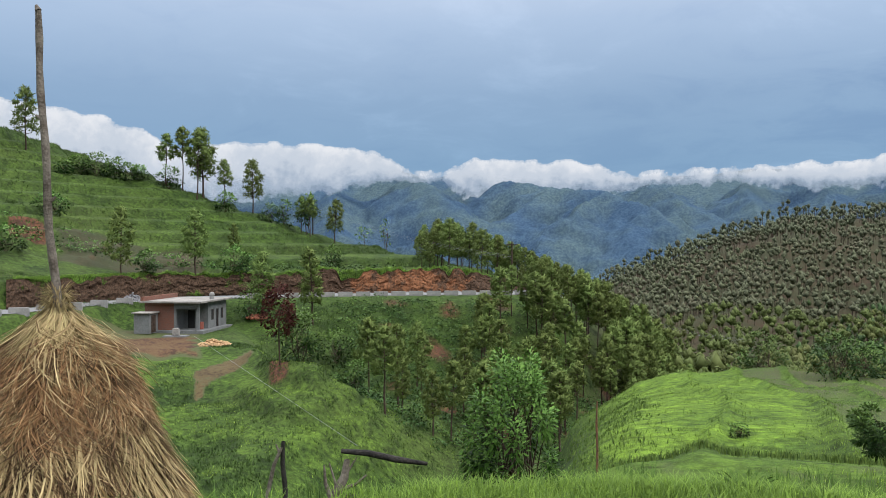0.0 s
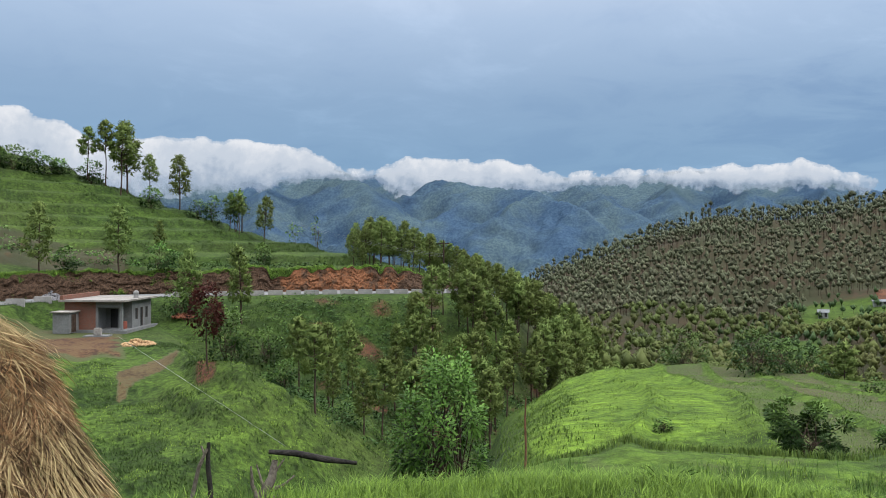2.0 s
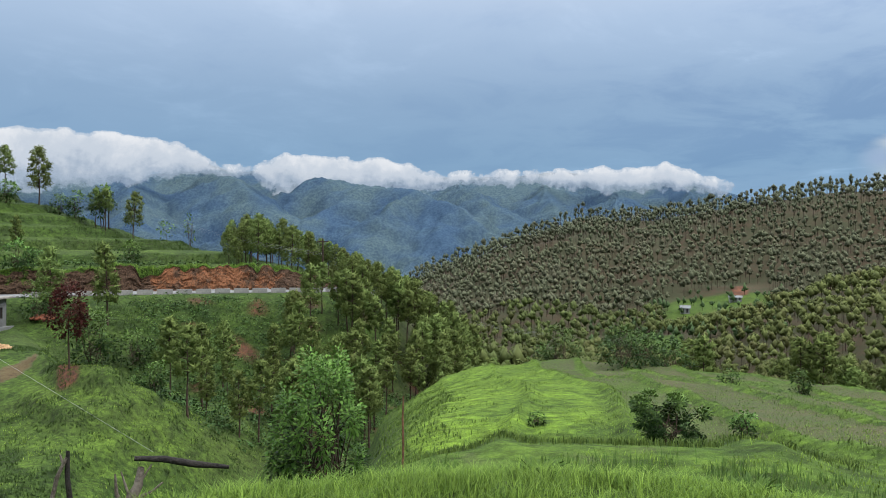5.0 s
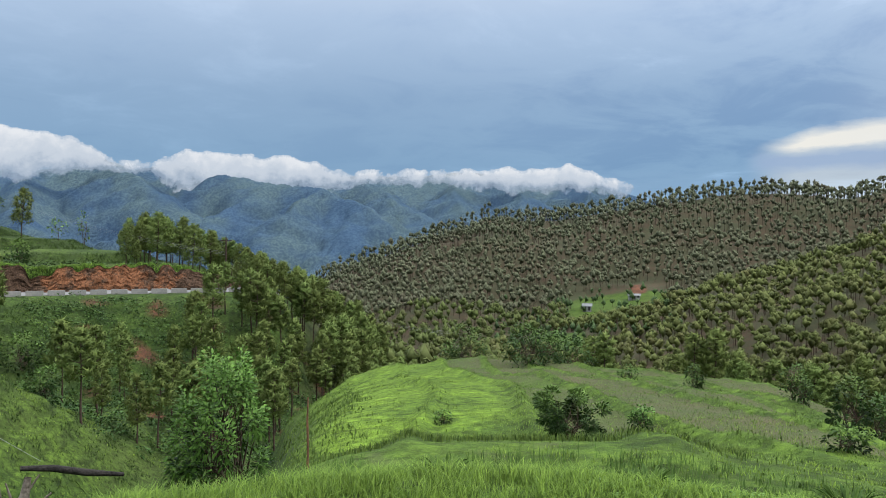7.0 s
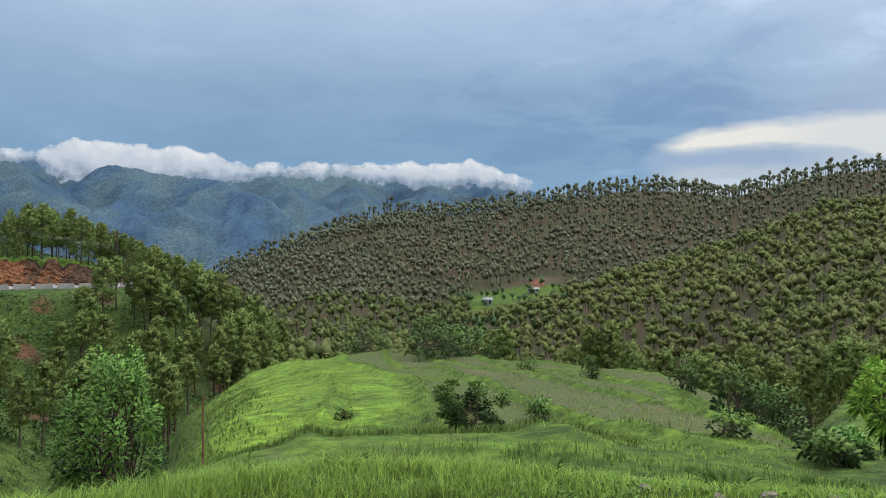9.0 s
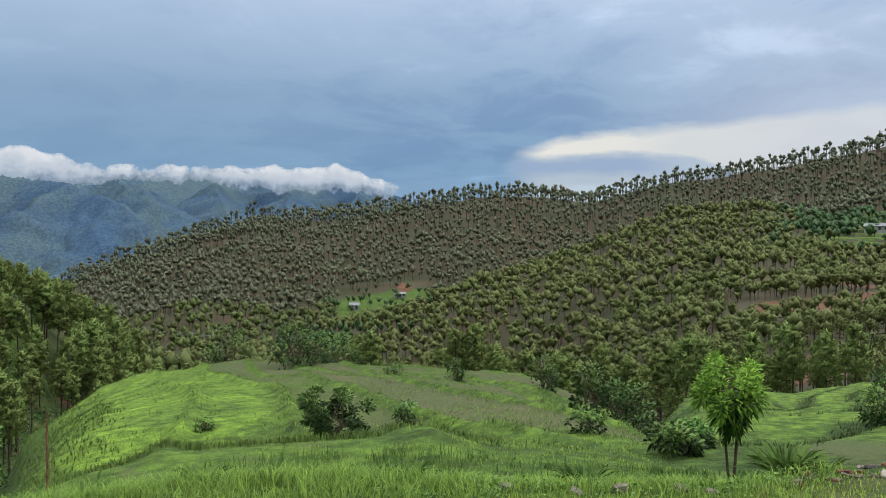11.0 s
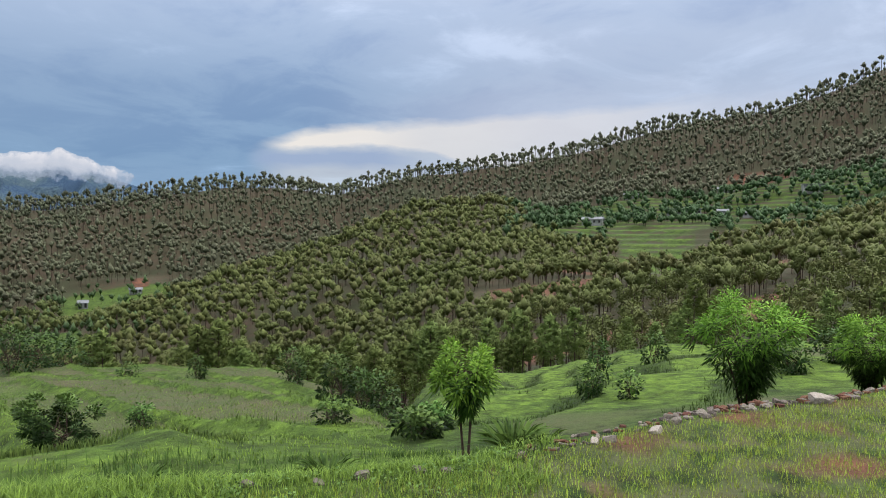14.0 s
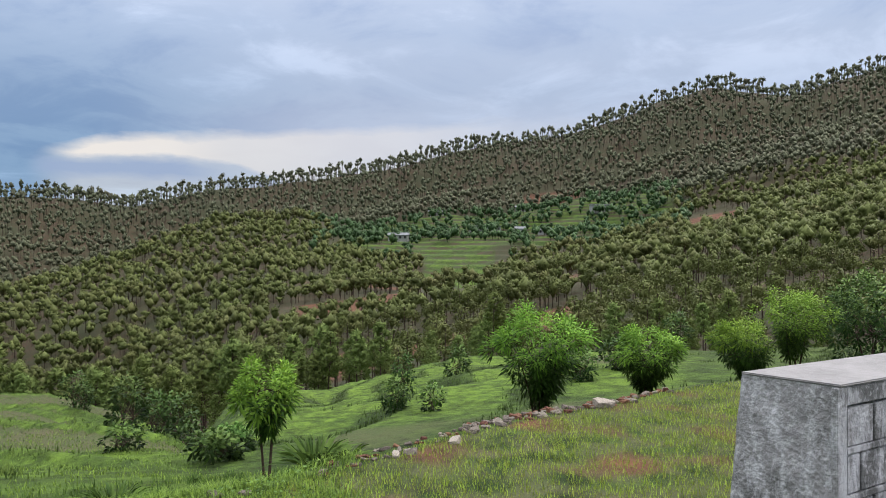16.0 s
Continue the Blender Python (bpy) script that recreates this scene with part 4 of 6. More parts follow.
for kind, az, r, tall in ((2, -17.1, 113, 9.3), (5, -14.6, 128, 5.2), (4, -21.8, 110, 9.0), (5, -0.9, 118, 3.8), (4, -12.6, 100, 7.8), (5, -9.2, 96.5, 9.2)):
    put_pine(kind, az, r, tall, LONE)
rng = random.Random(5)
# wood on the brow
for _ in range(40):
    u = rng.random()
    az = -2.0 + 9.5 * u
    put_pine(rng.choice((0, 1, 2, 2)), az, rng.uniform(124, 148) - 10 * u, rng.uniform(6.6, 8.8) * (0.75 if az < -0.8 else 1))
# slope below the road, thicker towards the nose of the hill
for kind, az, r, tall in ((1, -5.3, 78, 8.2), (5, -1.6, 83, 4.6), (1, -4.2, 61, 6.8), (5, -3.0, 67, 4.6), (1, 0.5, 64.5, 6.8), (5, -0.8, 63.6, 5.2), (3, 4.8, 103, 8.8), (0, 2.9, 93, 7.4), (0, 6.6, 101, 9.6), (1, 4.0, 84, 8)):
    put_pine(kind, az, r, tall, "slender pine rising from the ravine slope")
made = 0
while made < 125:
    u = rng.random() ** 0.7
    az, r = -6 + 27 * u, rng.uniform(68, 140)
    if az < 1 and rng.random() < 0.75 or 103 < r < 122 and az < 9 or az > 9 and r < 84 or az < 3 and r > 100:
        continue
    put_pine(rng.choice((0, 1, 1, 3, 3, 5)), az, r, rng.uniform(5.5, 8.2) if r < 95 else rng.uniform(6.8, 10))
    made += 1
for _ in range(46):
    put_pine(rng.choice((0, 1, 1, 3)), rng.uniform(6.5, 15), rng.uniform(104, 130), rng.uniform(8, 12))
# foot of the forest behind the fields and in the second gully
for _ in range(46):
    az = rng.uniform(26, 66)
    r = rng.uniform(68, 96) if az > 40 else rng.uniform(76, 110)
    put_pine(rng.choice((0, 1, 3, 1)), az, r, rng.uniform(6, 9.5))
for _ in range(60):
    az = rng.uniform(42, 101)
    r = rng.uniform(64, 98)
    put_pine(rng.choice((4, 5, 5, 1)), az, r, rng.uniform(3.2, 6.5))
for az, r, tall in ((71.5, 55, 4.8), (72.0, 56, 4.4), (31.3, 70, 7.5), (37.5, 66, 7.5), (38.6, 66, 8), (40, 72, 7)):
    put_pine(3, az, r, tall, "thin-trunked pine at the edge of the fields")


def dome_arrays(rng, tall, low, wide, facets, size, far):
    """A far pine's rounded crown of a few overlapping lumps. Returns loose triangles and soft normals."""
    mid = (np.array([0, 0, tall * (low + (1 - low) * 0.45)]), np.array([wide, wide, (1 - low) * 0.52]) * tall)
    lumps = [(mid[0], mid[1] * (0.9, 0.9, 1.0))]
    count = 2 if far else 4
    for k in range(count):
        a, q = 6.283 * (k + rng.uniform(0, 0.8)) / count, rng.uniform(0.4, 0.65) * wide * tall
        lumps.append((np.array([math.cos(a) * q, math.sin(a) * q, tall * (low + (1 - low) * rng.uniform(0.25, 0.7))]), np.array([0.6, 0.6, 0.5]) * wide * tall))
    return puffs(rng, lumps, facets // (count + 1), size, None if facets > 120 else (OCTA_V, OCTA_F), mid, 0.32)


def build_forest(name, spots, mat, seed, label, skip, facets, tall, tuft=1.2, low=0.28, slim=0.2, trunk=0.2):
    """Far pines, too many to count, as one mesh: domed crowns of small tufts on thin trunks."""
    rng = np.random.RandomState(seed)
    models = []
    for i in range(10):
        v, nn = dome_arrays(rng, 10, rng.uniform(low, low + 0.22), rng.uniform(slim, slim + 0.08), facets, tuft, facets < 50)
        t, q = tube_arrays([(0, 0, -0.5), (0, 0, 8)], [trunk, trunk * 0.6], 3)
        models.append((v, nn, np.array(t), np.array([[a, b, c] for a, b, c, d in q] + [[a, c, d] for a, b, c, d in q])))
    keep = np.array([p for p in spots if not skip(*p)])
    x, y = keep[:, 1] * np.sin(np.radians(keep[:, 0])), keep[:, 1] * np.cos(np.radians(keep[:, 0]))
    z = ground_z(x, y)
    cv, cn, tv, tf, off = [], [], [], [], 0
    tints = []
    kind = wave(x, y, 70, 52)
    for px, py, pz, patch in zip(x, y, z, kind):
        v, nn, t, f = models[rng.randint(10)]
        s, a = rng.uniform(0.7, 1.25) * tall / 10, rng.uniform(0, 6.283)
        rot = np.array([[math.cos(a), -math.sin(a), 0], [math.sin(a), math.cos(a), 0], [0, 0, 1]])
        wide = np.array([1.0, 1.0, rng.uniform(0.85, 1.2)]) * s
        cv.append(v @ rot.T * wide + (px, py, pz))
        cn.append(nn @ rot.T)
        tints.append(np.tile((rng.uniform(0.35, 1.0), max(0, min(1, patch * 0.7 + rng.uniform(-0.35, 0.4))) * 0.6, 0, 1), (len(v), 1)))
        tv.append(t @ rot.T * wide + (px, py, pz))
        tf.append(f + off)
        off += len(t)
    ob = tagged(new(name), label, "forest", kind="stuff")
    crown = np.concatenate(cv)
    leaves = mesh_part("crowns", mesh_from("crowns", crown, triangles(len(crown)), mat, normals=np.concatenate(cn)), ob)
    leaves.data.color_attributes.new("tint", "FLOAT_COLOR", "POINT").data.foreach_set("color", np.concatenate(tints).astype(np.float32).ravel())
    mesh_part("trunks", mesh_from("trunks", np.concatenate(tv), np.concatenate(tf), M_BARK), ob)


def scatter(az0, az1, r0, r1, gap, seed):
    """Jittered places about gap metres apart."""
    rng = np.random.RandomState(seed)
    out = []
    r = r0
    while r < r1:
        step = math.degrees(gap / r)
        for az in np.arange(az0, az1, step):
            out.append((az + rng.uniform(-0.8, 0.8) * step, r + rng.uniform(-0.8, 0.8) * gap))
        r += gap
    return out


def open_land(az, r):
    az = az + 0.7 * math.sin(r * 0.09) + 0.4 * math.sin(r * 0.23 + 1)
    village = 59 < az < 83.8 and 365 - (20 if 63 < az < 80 else 0) < r < 490 or 66.0 < az < 72 and 200 < r < 370
    valley = 28.5 < az < 36.5 and 398 < r < 468 or 24 < az < 30.3 and 282 < r < 370
    bald = 84 < az < 88.5 and 318 < r < 378 or 75.5 < az < 77.5 and 178 < r < 238 or 32.6 < az < 34.5 and 448 < r < 490 or 74 < az < 76 and 510 < r < 540
    return village or valley or bald


def thin(az, r):
    """Gaps in the wood where the ground shows."""
    x, y = r * math.sin(radians(az)), r * math.cos(radians(az))
    return open_land(az, r) or float(wave(np.array(x), np.array(y), 45, 50)) > 0.62


def spur_gap(az, r):
    """Where the wood on the spur stays open: the fields' edge, the valley, and thin ground towards the saddle."""
    x, y = r * math.sin(radians(az)), r * math.cos(radians(az))
    bare = float(wave(np.array(x), np.array(y), 60, 51)) > 0.12 and 56 < az < 79 and 120 < r < 270
    return thin(az, r) or bare or (az < 52 and r < 100) or (az < 28 and r > 330) or (az > 52 and r < 96)


build_forest("pine_forest", scatter(20, 99, 84, 160, 3.3, 11), M_PINE_FAR, 3, "dense green pine forest at the foot of the middle spur", spur_gap, 220, 5.3, 0.64, 0.26, 0.22)
build_forest("pine_forest", scatter(20, 99, 160, 260, 3.4, 16), M_PINE_FAR, 8, "dense green pine forest on the middle spur", spur_gap, 85, 5.3, 0.76, 0.24, 0.24)
build_forest("pine_forest", scatter(20, 99, 260, 440, 4.1, 15), M_PINE_FAR, 7, "dense green pine forest higher on the middle spur", spur_gap, 36, 6.0, 1.0, 0.24, 0.25)
build_forest("pine_forest", scatter(4, 29, 150, 430, 5.2, 14), M_PINE_FAR, 6, "pine wood on the valley's far side", thin, 36, 7.0, 1.1, 0.24, 0.25)
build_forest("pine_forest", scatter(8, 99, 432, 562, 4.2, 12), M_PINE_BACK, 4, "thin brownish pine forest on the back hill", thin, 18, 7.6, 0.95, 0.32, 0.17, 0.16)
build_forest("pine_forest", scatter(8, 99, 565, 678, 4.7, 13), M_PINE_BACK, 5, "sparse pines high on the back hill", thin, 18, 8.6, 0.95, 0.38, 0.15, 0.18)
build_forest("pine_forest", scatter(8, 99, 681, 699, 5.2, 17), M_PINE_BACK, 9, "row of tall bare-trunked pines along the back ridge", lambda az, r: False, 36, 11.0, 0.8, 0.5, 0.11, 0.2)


# ---- leafy plants ----
def leaf_arrays(rng, place, aim, length, width, droop=0.3):
    """Leaves as bent blades of four triangles: vertices (n, 6, 3) flattened, and triangles."""
    n = len(place)
    aim = aim / np.maximum(np.linalg.norm(aim, axis=1), 1e-6)[:, None]
    side = np.cross(aim, rng.normal(size=(n, 3)) * 0.5 + np.array([0, 0, 1.0]))
    side /= np.maximum(np.linalg.norm(side, axis=1), 1e-6)[:, None]
    L, W = np.asarray(length).reshape(-1, 1) * np.ones((n, 1)), np.asarray(width).reshape(-1, 1) * np.ones((n, 1))
    down = np.array([0, 0, -1.0]) * L * droop
    a, b, c = place + aim * L * 0.35 + down * 0.12, place + aim * L * 0.7 + down * 0.5, place + aim * L + down
    v = np.stack([place, a + side * W / 2, a - side * W / 2, b + side * W * 0.42, b - side * W * 0.42, c], 1).reshape(-1, 3)
    t = np.array([[0, 1, 2], [1, 3, 2], [2, 3, 4], [3, 5, 4]])
    return v, (np.arange(n)[:, None, None] * 6 + t).reshape(-1, 3)


def leafy_plant(name, place, tall, wide, label, category, seed=1, leaves=1200, leaf=0.1, slim=0.35, stems=5, low=0.15, droop=0.4, mats=None, bark=None, young=0.45, group="", tips=0, splay=0.75, spread=0.16, vase=False, shell=0.3):
    """A shrub or small tree: stems that fork from the base, leaves round the twig ends, bright young leaves on top; lit
    outside and shaded inside are put into the leaf colours.
    """
    rng = np.random.RandomState(seed)
    old, fresh = mats or (M_LEAF_DARK, M_LEAF)
    ob = thing(name, place, label, category, group, 0)
    runs, ends = [], []
    tips = tips or 34
    for k in range(tips):
        u = (k + rng.uniform()) / tips
        h = tall * (low + (1 - low) * u)
        reach = wide / 2 * (math.sin(math.pi * min(1.0, 0.18 + splay * u)) ** 0.7) * rng.uniform(0.35, 1.0) ** 0.6
        if vase:
            reach = wide / 2 * (0.1 + 0.9 * min(1.0, u / 0.65)) * (1 - 0.4 * max(0, u - 0.65) / 0.35) * rng.uniform(0.1, 1.0) ** 0.5
            h += rng.uniform(-0.06, 0.08) * tall
        a = rng.uniform(0, 6.283)
        ends.append((math.cos(a) * reach, math.sin(a) * reach, h - 0.04 * tall))
    ends = np.array(ends)
    thick = 0.011 * tall + 0.003
    for s in range(stems):
        a = 6.283 * s / stems + rng.uniform(-0.5, 0.5)
        lean = wide * 0.16 * (1 if stems > 1 else 0.1)
        fork = np.array([math.cos(a) * lean, math.sin(a) * lean, tall * (low + 0.22)])
        runs.append(([np.array([math.cos(a), math.sin(a), 0]) * thick * 1.2 + (0, 0, -0.1), fork * 0.5 + (0, 0, 0.0), fork], [thick, thick * 0.8, thick * 0.5]))
        for e in ends[s::stems][:9]:
            runs.append(([fork, (fork + e) / 2 + (0, 0, 0.03 * tall), e], [thick * 0.45, thick * 0.3, thick * 0.12]))
    mesh_part("stem", tubes("stem", runs, bark or M_BARK, 5), ob, "forking brown woody stems")
    pick = rng.randint(len(ends), size=leaves)
    out = rng.normal(size=(leaves, 3))
    out /= np.linalg.norm(out, axis=1)[:, None]
    p = ends[pick] + out * (rng.uniform(0.0, 1, (leaves, 1)) ** 0.6) * np.array([wide * spread, wide * spread, tall * 0.11])
    p[:, 2] = np.maximum(p[:, 2], 0.03)
    aim = out * 0.8 + (p - np.array([0, 0, tall * 0.35])) / max(wide, tall) * 0.9 + np.array([0, 0, 0.25])
    size = leaf * rng.uniform(0.65, 1.2, leaves)
    v, f = leaf_arrays(rng, p, aim, size, size * slim, droop)
    mid = np.array([0, 0, tall * 0.45])
    nn = (v - mid) / np.array([wide, wide, tall])
    nn = nn / np.maximum(np.linalg.norm(nn, axis=1), 1e-6)[:, None] + np.repeat(out, 6, 0) * 0.55 + (0, 0, 0.12)
    # top and outer leaves take the lit tone, inner ones the shaded tone
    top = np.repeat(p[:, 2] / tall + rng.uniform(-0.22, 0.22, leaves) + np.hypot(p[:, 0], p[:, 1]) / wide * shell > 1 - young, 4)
    for part_name, keep, mat, text in (("foliage", ~top, old, "dense green leaves, darker with inner shade in the colour"), ("young_leaves", top, fresh, "bright fresh green leaves, outer ones coloured as lit")):
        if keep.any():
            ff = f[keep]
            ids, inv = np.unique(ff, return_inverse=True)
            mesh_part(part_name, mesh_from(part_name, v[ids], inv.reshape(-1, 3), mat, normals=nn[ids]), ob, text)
    return ob


def blades(name, x, y, tall, width, mat, label, category, seed=1, lean=0.45, base=None, plain=False):
    """Grass past counting, as one mesh: bent tapering blades, or plain pointed ones far off."""
    rng = np.random.RandomState(seed)
    n = len(x)
    z = ground_z(x, y) - 0.02 if base is None else base
    h = tall * rng.uniform(0.55, 1.15, n)
    a, w = rng.uniform(0, 6.283, n), width * rng.uniform(0.6, 1.2, n)
    way = np.stack([np.cos(a), np.sin(a), 0 * a], 1)
    side = np.stack([-np.sin(a), np.cos(a), 0 * a], 1) * (w / 2)[:, None]
    bend = (h * lean * rng.uniform(0.2, 1.3, n))[:, None] * way
    root = np.stack([x, y, z], 1)
    up = np.array([0, 0, 1.0])
    mid = root + up * (h * 0.6)[:, None] + bend * 0.35
    tip = root + up * (h * (1 - 0.18 * lean))[:, None] + bend
    v = np.stack([root + side, root - side, mid + side * 0.8, mid - side * 0.8, tip], 1).reshape(-1, 3)
    t = np.array([[0, 1, 3], [0, 3, 2], [2, 3, 4]])
    f = (np.arange(n)[:, None, None] * 5 + t).reshape(-1, 3)
    nn = np.repeat(up * 0.8 + way * 0.35 + rng.normal(size=(n, 3)) * 0.25, 5, 0)
    if plain:
        v = np.stack([root + side, root - side, tip], 1).reshape(-1, 3)
        f = np.arange(n * 3).reshape(-1, 3)
        nn = np.repeat(up * 0.8 + way * 0.35 + rng.normal(size=(n, 3)) * 0.25, 3, 0)
    return tagged(new(name, mesh_from(name, v, f, mat, normals=nn, facing=(0, 0, EYE))), label, category, kind="stuff")


def polar(rng, n, az0, az1, r0, r1):
    az, r = np.radians(rng.uniform(az0, az1, n)), np.sqrt(rng.uniform(r0 * r0, r1 * r1, n))
    return r * np.sin(az), r * np.cos(az)


def tufted(rng, tufts, each, size, az0, az1, r0, r1, keep=None):
    """Places of blades gathered into tufts."""
    x, y = polar(rng, tufts, az0, az1, r0, r1)
    if keep is not None:
        ok = keep(np.degrees(np.arctan2(x, y)), np.hypot(x, y), x, y)
        x, y = x[ok], y[ok]
    s = size * rng.uniform(0.4, 1.3, len(x))
    px, py = np.repeat(x, each), np.repeat(y, each)
    return px + rng.normal(size=len(px)) * np.repeat(s, each), py + rng.normal(size=len(px)) * np.repeat(s, each)


M_GRASS_DARK = leaf_material("dark_grass", (0.094, 0.156, 0.03), (0.042, 0.085, 0.018), 0.0, 0.6, 0.3)
M_GRASS_DEEP = leaf_material("deep_grass", (0.05, 0.092, 0.02), (0.024, 0.048, 0.012), 0.0, 0.6, 0.3)
M_GRASS_PALE = leaf_material("pale_grass", (0.15, 0.24, 0.05), (0.075, 0.13, 0.03), 0.0, 0.6, 0.35)
M_SEEDLING = leaf_material("seedlings", (0.28, 0.40, 0.05), (0.23, 0.25, 0.045), 0.0, 0.6, 0.35)
g = np.random.RandomState(21)
# the rim of the near field
x, y = tufted(g, 1500, 27, 0.085, -24, 62, 5.1, 7.6, lambda a, r, x, y: (a > -3.5) | (r > 6.7) | (wave(x, y, 0.8, 59) > 0.35))
blades("tall_grass", x, y, np.interp(np.degrees(np.arctan2(x, y)), [30, 40], [0.19, 0.115]), 0.0065, M_GRASS, "tall bright green grass along the field edge", "grass", 1, 0.95)
x, y = tufted(g, 420, 20, 0.09, -30, 60, 6.2, 9.0)
blades("tall_grass", x, y, np.interp(np.degrees(np.arctan2(x, y)), [30, 40], [0.27, 0.15]), 0.008, M_GRASS_DARK, "tall darker grass below the field edge", "grass", 2, 0.6)
x, y = polar(g, 16000, -24, 60, 4.3, 6.0)
blades("short_grass", x, y, 0.075, 0.006, M_GRASS, "short green grass on the field", "grass", 3, 0.5)
# terraces beyond: tussocks
x, y = tufted(g, 2300, 9, 0.13, 2, 56, 8.5, 20, lambda a, r, x, y: wave(x, y, 5, 60) > -0.15)
blades("short_grass", x, y, 0.085, 0.012, M_GRASS, "rough grass on the lower terraces", "grass", 4, 0.6)
x, y = tufted(g, 4200, 7, 0.2, 8, 54, 14, 56, lambda a, r, x, y: (np.abs(strip_of(x, y) - np.round(strip_of(x, y))) < 0.1) | (wave(x, y, 6, 61) > 0.55) | (a < 21) & (wave(x, y, 2.5, 67) > 0.2))
blades("short_grass", x, y, 0.13, 0.036, M_GRASS_DARK, "grassy ridges between the field strips", "grass", 5, 0.6, plain=True)
x, y = tufted(g, 17000, 5, 0.16, 18, 52, 12, 56, lambda a, r, x, y: strip_of(x, y) > 1)
blades("field_weeds", x, y, 0.075, 0.034, M_GRASS_PALE, "low weeds scattered over the tilled strips", "weeds", 13, 0.6, plain=True)
x, y = tufted(g, 2600, 8, 0.2, 9, 30, 12, 56, lambda a, r, x, y: a < 12.5 + (56 - r) / 18)
blades("short_grass", x, y, 0.16, 0.035, M_GRASS_DARK, "long grass on the flank of the spur", "grass", 6, 0.7)
x, y = tufted(g, 11000, 7, 0.16, 54, 98, 14, 54, lambda a, r, x, y: (fields_tread(x, y) > 0.66) & (r > 15))
blades("short_grass", x, y, 0.15, 0.036, M_GRASS_DEEP, "grass on the terraces below the stone row", "grass", 7, 0.6, plain=True)
x, y = tufted(g, 420, 16, 0.16, 4, 40, 10.4, 13.4)
blades("tall_grass", x, y, 0.15, 0.016, M_GRASS_DARK, "dark grass along the lower terrace bank", "grass", 12, 0.6)
x, y = tufted(g, 5200, 6, 0.14, 11, 30, 12, 56, lambda a, r, x, y: strip_of(x, y) < 1.0)
blades("short_grass", x, y, 0.07, 0.024, M_GRASS, "short bright crop grass on the spur", "grass", 15, 0.7, plain=True)
# the far bank, the house's terrace and the hill
# dark blades on risers, bright on treads: the steps' shade and light in colour
x, y = tufted(g, 17000, 7, 0.32, -32, 4, 42, 104, lambda a, r, x, y: ~((a < -13) & (r > 83) & (r < 99)) & ~((a > -17.5) & (a < -13) & (r > 63) & (r < 79)) & ((bank_tread(x, y) > 0.6) | (r > 80) | (wave(x, y, 2.2, 78) > 0.25)) & ~((a < -16.5) & (r > 76) & (r < 99)))
blades("hill_grass", x, y, 0.24, 0.085, M_GRASS_DEEP, "rough green grass on the bank below the house", "grass", 8, 0.7, plain=True)
x, y = tufted(g, 8000, 6, 0.3, -32, 2, 42, 106, lambda a, r, x, y: (wave(x, y, 7, 63) > -0.2) & ~((a < -13) & (r > 76)) & (bank_tread(x, y) < 0.7) & ~((a > -17.5) & (a < -13) & (r > 63)))
blades("hill_grass", x, y, 0.17, 0.075, M_GRASS, "bright grass on the bank below the house", "grass", 9, 0.7, plain=True)
def riser(a, r, x, y):
    u = (land(a, r) + wave(x, y, 30, 4) * 1.3) / 2.0
    return (((u - np.floor(u)) > 0.72) | (wave(x, y, 8, 64) > 0.45)) & (slide(a, r, x, y) < 0.45)
x, y = tufted(g, 17000, 7, 0.45, -32, 6, 117, 182, riser)
blades("hill_grass", x, y, 0.42, 0.14, M_GRASS_DEEP, "rough grass on the risers of the hill terraces", "grass", 10, 0.7, plain=True)
# the near field at the end of the turn: sparse seedlings on red earth
x, y = polar(g, 150000, 40, 99, 3.6, 13)
ok = np.hypot(x, y) < np.interp(np.degrees(np.arctan2(x, y)), LINES[1][0], LINES[1][1]) - 0.15
x, y = x[ok], y[ok]
ok = wave(x, y, 1.2, 65) + g.uniform(-0.9, 0.9, len(x)) > -0.5
blades("seedlings", x[ok], y[ok], 0.07, 0.011, M_SEEDLING, "thin yellow-green crop seedlings on red soil", "crop", 11, 0.5, plain=True)
# creeping weeds
x, y = tufted(g, 100, 18, 0.07, 26, 60, 5.0, 6.6)
z = ground_z(x, y) + 0.05 + g.uniform(-0.02, 0.03, len(x))
v, f = leaf_arrays(g, np.stack([x, y, z - 0.02], 1), g.normal(size=(len(x), 3)) * (1, 1, 0.25), 0.024, 0.017, 0.2)
tagged(new("creeping_weeds", mesh_from("creeping_weeds", v, f, M_LEAF, normals=np.zeros_like(v) + (0, 0, 1) + g.normal(size=v.shape) * 0.2)), "low broad-leaved weeds among the grass", "weeds", kind="stuff")

# undergrowth of the ravine slope, too thick to count
def undergrowth(name, spots, seed, mat, leaf, tall, wide, each, label):
    rng = np.random.RandomState(seed)
    x, y = spots
    z = ground_z(x, y)
    n = len(x) * each
    out = rng.normal(size=(n, 3))
    out[:, 2] = np.abs(out[:, 2])
    out /= np.linalg.norm(out, axis=1)[:, None]
    s = np.repeat(rng.uniform(0.5, 1.3, len(x)), each)[:, None]
    p = np.repeat(np.stack([x, y, z], 1), each, 0) + out * s * np.array([wide, wide, tall]) * rng.uniform(0.6, 1, (n, 1))
    v, f = leaf_arrays(rng, p, out + rng.normal(size=(n, 3)) * 0.6, leaf * rng.uniform(0.6, 1.3, n), leaf * 0.5, 0.3)
    return tagged(new(name, mesh_from(name, v, f, mat, normals=np.repeat(out + (0, 0, 0.2), 6, 0))), label, "bushes", kind="stuff")


undergrowth("undergrowth", polar(g, 520, -8, 14, 64, 106), 31, M_SCRUB, 0.26, 0.6, 0.9, 30, "green scrub on the ravine slope below the road")
